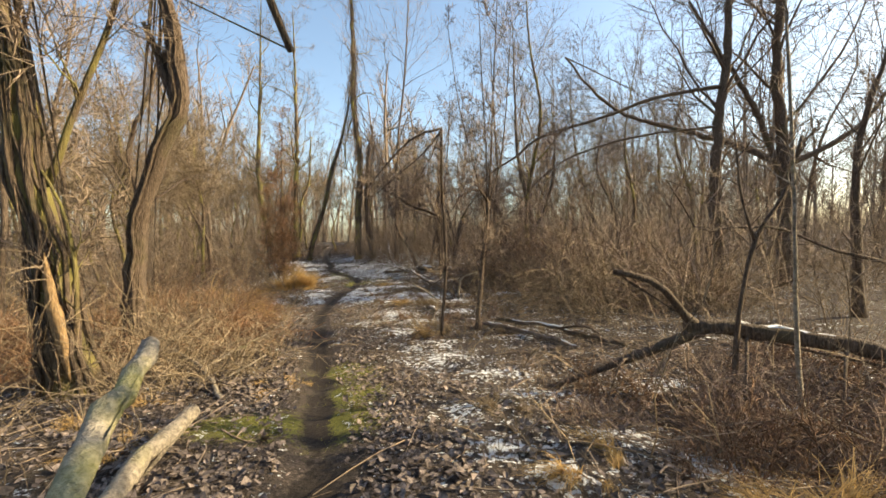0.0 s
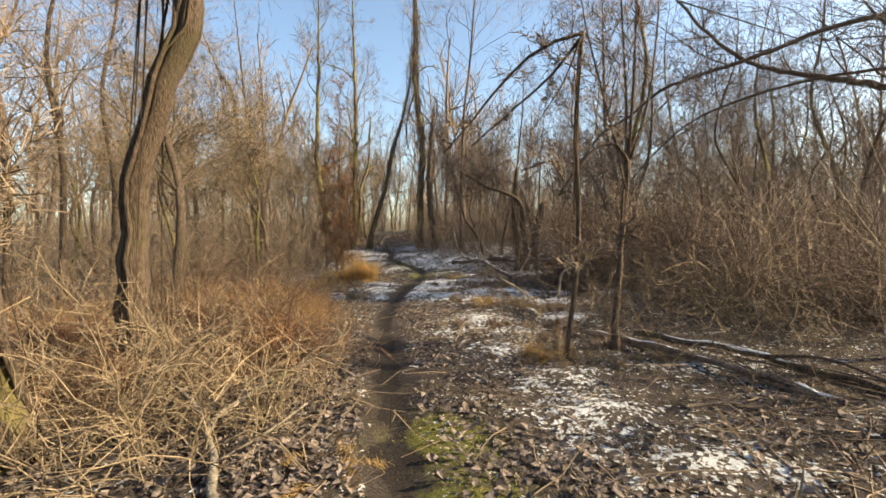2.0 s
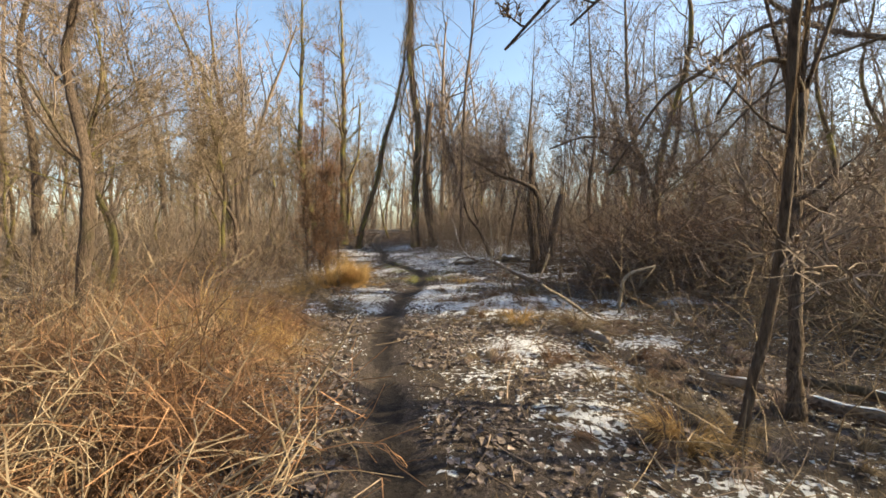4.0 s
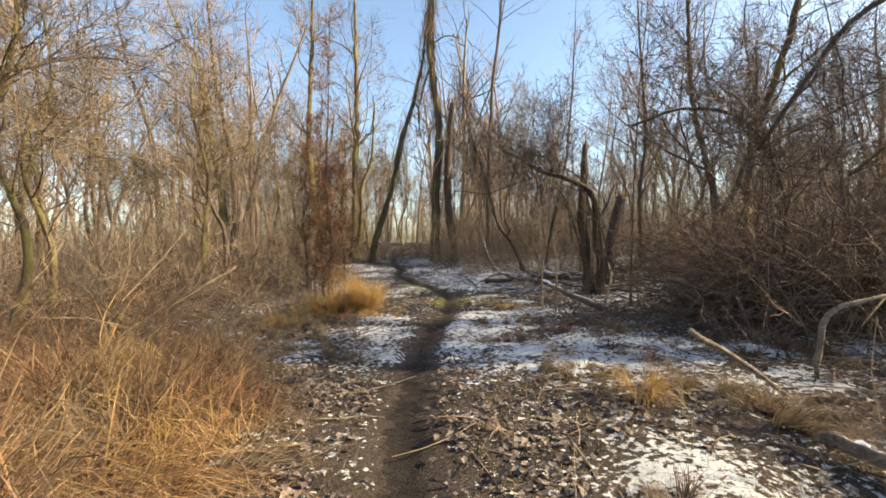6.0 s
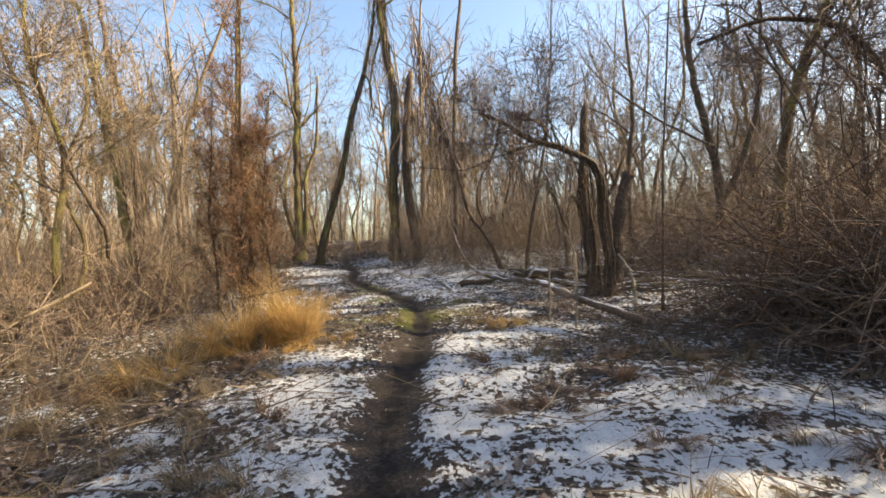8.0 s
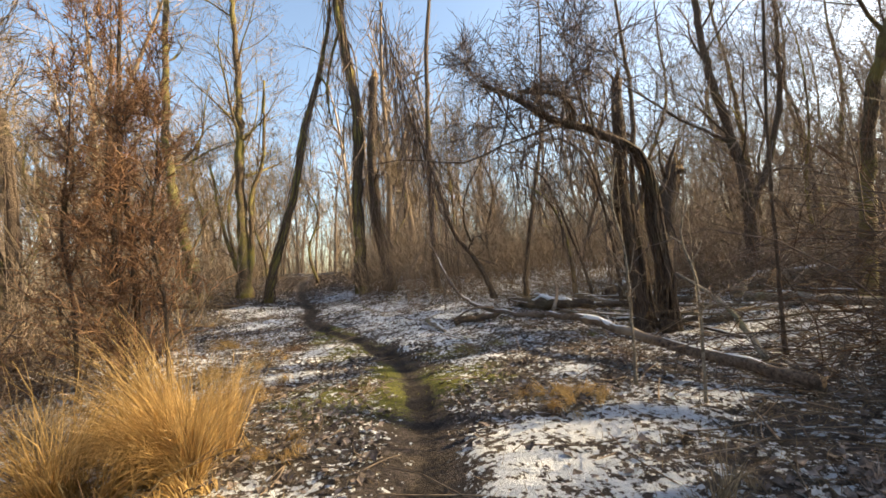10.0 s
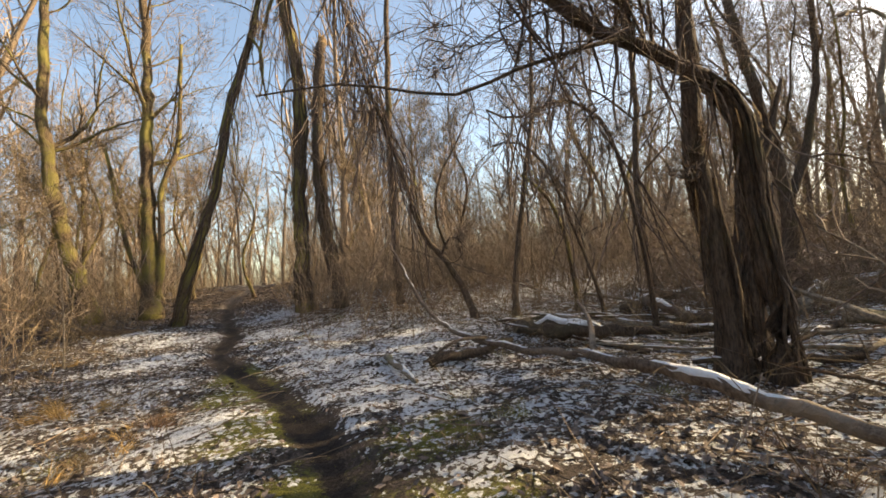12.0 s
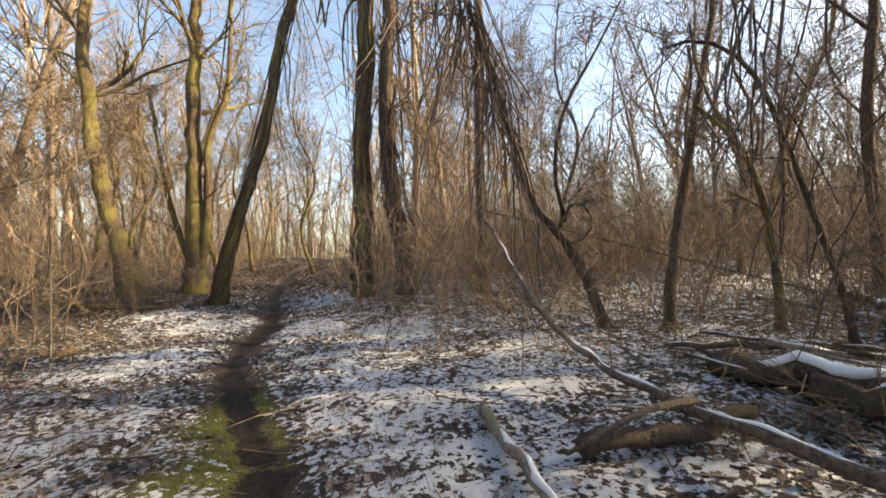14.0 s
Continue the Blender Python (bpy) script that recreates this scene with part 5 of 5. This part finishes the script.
for k in range(10):
    x, y = rg.uniform(-6.5, 1.0), rg.uniform(27.5, 36)
    if trail_distance(np.array([x]), np.array([y]))[0] > 1.8:
        bramble(x, y, 0.8, 1.7, 70, TWIG, "tangled brown bramble bush", 560 + k)
for k in range(10):
    bramble(rg.uniform(2.4, 7), rg.uniform(3.6, 8.0), 0.9, 0.5, 40, BRIAR if k % 2 else TWIG_DARK, "low tangle of dark fallen twigs", 580 + k)
for k, (x, y) in enumerate([(1.7, 17.5), (2.3, 18.0), (2.9, 17.2), (3.5, 18.0), (2.1, 16.8), (3.2, 16.4), (3.9, 16.9), (4.6, 17.6), (4.2, 15.6), (5.2, 16.2)]):
    bramble(x, y, 0.75, 2.5, 180, (TWIG_DARK, RUSSET_DARK)[k % 2], "dense dark mound of bramble and dead vines", 1030 + k, 0.009)
for k, (x, y) in enumerate([(3.4, 3.0), (4.0, 3.9), (4.8, 4.6), (3.7, 5.0), (5.0, 5.8), (4.4, 2.7), (5.6, 3.6), (2.4, 4.2), (2.8, 3.5), (3.1, 4.4), (1.9, 4.8)]):
    bramble(x, y, 0.55, 0.5, 90, (RUSSET_DARK, BRIAR)[k % 2], "low dark russet tangle beside a fallen log", 1040 + k, 0.007)

for k in range(104):
    x, y = rg.uniform(-3.2, 1.6), rg.uniform(8.6, 16.8)
    if trail_distance(np.array([x]), np.array([y]))[0] > 0.9:
        clump(x, y, rg.uniform(0.14, 0.34), rg.uniform(0.18, 0.4), 260, (HAY, RUSSET_DARK, BRIAR)[k % 3], "small tuft of dead grass in snow", 800 + k, "grass_tuft", 0.9, 0.004, "grass", 0.16, -0.25, 3)
for k in range(30):
    x, y = rg.uniform(-9.5, -4.6), rg.uniform(13.4, 17.2)
    clump(x, y, rg.uniform(0.2, 0.4), rg.uniform(0.3, 0.5), 320, (HAY, RUSSET_DARK, HAY)[k % 3], "tuft of matted dead brown grass", 840 + k, "grass_tuft", 0.9, 0.0038, "grass", 0.16, -0.24, 5)
for k in range(7):
    x, y = rg.uniform(1.0, 3.6), rg.uniform(2.6, 5.0)
    clump(x, y, 0.4, 0.45, 500, (RUSSET_DARK, BRIAR)[k % 2], "low tuft of dark russet dead growth", 880 + k, "grass_tuft", 0.9, 0.004, "grass", 0.35, -0.3)
for k in range(60):
    x, y = rg.uniform(-7.2, -0.6), rg.uniform(19.6, 29.5)
    if trail_distance(np.array([x]), np.array([y]))[0] > 0.6:
        clump(x, y, rg.uniform(0.12, 0.28), rg.uniform(0.14, 0.26), 180, (HAY, RUSSET_DARK, GREENGRASS, BRIAR)[k % 4], "small flattened tuft of grass in snow", 940 + k, "grass_tuft", 1.0, 0.0035, "grass", 0.3, -0.32)

x, y = scatter(RG, 95000, -12, 4, 1.5, 32, 0.3)
w = (value_noise(x, y, 1.3, 21) > 0.42) & ((y < 19) | (RG.uniform(0, 1, len(x)) < 0.35))
blades_stuff("dry_grass", "short flattened dry grass", x[w], y[w], 0.13, 0.003, HAY, 601, 1.1, "grass", 3)
x, y = scatter(RG, 16000, -14, 8, 2, 34, 0.9)
w = value_noise(x, y, 1.7, 23) > 0.45
blades_stuff("rank_grass", "knee-high dead brown grass", x[w], y[w], 0.42, 0.0035, BRUSH, 602, 0.6)
x, y = scatter(RG, 52000, -9, 3, 7, 19.5, 0.32)
w = value_noise(x, y, 0.8, 27) > 0.40
blades_stuff("matted_grass", "matted brown and straw grass in tufts", x[w], y[w], 0.17, 0.004, HAY, 604, 1.5)
x, y = scatter(RG, 26000, -10.5, -3, 7, 19.5, 0.9)
w = value_noise(x, y, 0.9, 29) > 0.5
blades_stuff("bent_grass", "bent straw-coloured grass in tufts", x[w], y[w], 0.34, 0.0035, HAY, 605, 1.3)
x, y = RG.uniform(-7.5, 0, 70000), RG.uniform(3, 26, 70000)
w = spots(x, y, MOSS_SPOTS) > RG.uniform(0.15, 1, 70000)
w &= value_noise(x, y, 0.22, 41) > 0.45
blades_stuff("green_grass", "short yellow-green winter grass", x[w], y[w], 0.055, 0.003, GREENGRASS, 603, 0.7)


def fallen_twigs():
    """Dead sticks lying flat on the litter, most of them round the fallen trees."""
    rng = np.random.default_rng(640)
    x = np.concatenate([rng.uniform(-9, 6, 3600), rng.uniform(-2, 6, 1500), rng.uniform(0.8, 6, 700)])
    y = np.concatenate([rng.uniform(1.5, 31, 3600), rng.uniform(18, 29, 1500), rng.uniform(2.5, 8, 700)])
    ok = trail_distance(x, y) > 0.45
    x, y = x[ok], y[ok]
    K = len(x)
    a = rng.uniform(0, 2 * np.pi, K)
    st = np.stack([x, y, ground_z(x, y) + rng.uniform(0.0, 0.05, K)], 1)
    P = grow(rng, st, np.stack([np.cos(a), np.sin(a), rng.normal(0, 0.12, K)], 1), rng.uniform(0.15, 1.0, K) ** 1.5, 4, 0.14)
    P[:, :, 2] = np.maximum(P[:, :, 2], ground_z(P[:, :, 0], P[:, :, 1]) + 0.004)
    t = Tubes().add(P, taper(rng.uniform(0.003, 0.011, K), 4, 0.5), 3)
    tagged(new("fallen_twigs", t.mesh("fallen_twigs", TWIG)), "dead twigs scattered over the leaf litter", "twigs", "", "stuff")


fallen_twigs()


def fallen_leaves(n, seed):
    rng = np.random.default_rng(seed)
    k = rng.integers(60, 370, n)
    x = TRAIL_LINE[k, 0] + rng.normal(0, 2.3, n) + rng.uniform(-0.2, 0.2, n)
    y = TRAIL_LINE[k, 1] + rng.uniform(-0.6, 0.6, n)
    keep = (trail_distance(x, y) > rng.uniform(0.2, 0.5, n)) & (y > 1.0)
    keep &= (rng.uniform(0, 1, n) < (1 - np.where(y < 18, 0.85, 0.72) * spots(x, y, SNOW_SPOTS)) * (1 - 0.7 * spots(x, y, MOSS_SPOTS)))
    keep &= value_noise(x, y, 0.6, 31) > rng.uniform(-0.2, 0.6, n) + 0.34 * np.clip((y - 6.5) / 2, 0, 1) * (y < 18)
    x, y = x[keep], y[keep]
    K = len(x)
    L = 0.014 + 0.042 * rng.uniform(0, 1, K) ** 1.5
    a = rng.uniform(0, 2 * np.pi, K)
    f = np.stack([np.cos(a), np.sin(a), rng.normal(0, 0.28, K)], 1)
    s = np.stack([-np.sin(a), np.cos(a), rng.normal(0, 0.38, K)], 1)
    c = np.stack([x, y, ground_z(x, y) + rng.uniform(0.01, 0.04, K)], 1)
    curl = np.stack([np.zeros(K), np.zeros(K), L * rng.uniform(-0.1, 0.5, K)], 1)
    w = (L * rng.uniform(0.45, 0.8, K))[:, None]
    L = L[:, None]
    tail, left, right, mid_a, mid_b = c - f * L, c + s * w + curl, c - s * w + curl, c - f * L * 0.2, c + f * L * 0.8
    V = np.stack([tail, left, mid_a, mid_b, right], 1).reshape(-1, 3)
    b = np.arange(K)[:, None] * 5
    q = np.concatenate([b + np.array([[0, 2, 3, 1]]), b + np.array([[0, 4, 3, 2]])], 0)
    me = mesh_from("fallen_leaves", V, q, LEAF, False)
    tagged(new("fallen_leaves", me), "curled grey-brown fallen leaves", "leaves", "", "stuff")


fallen_leaves(150000, 611)
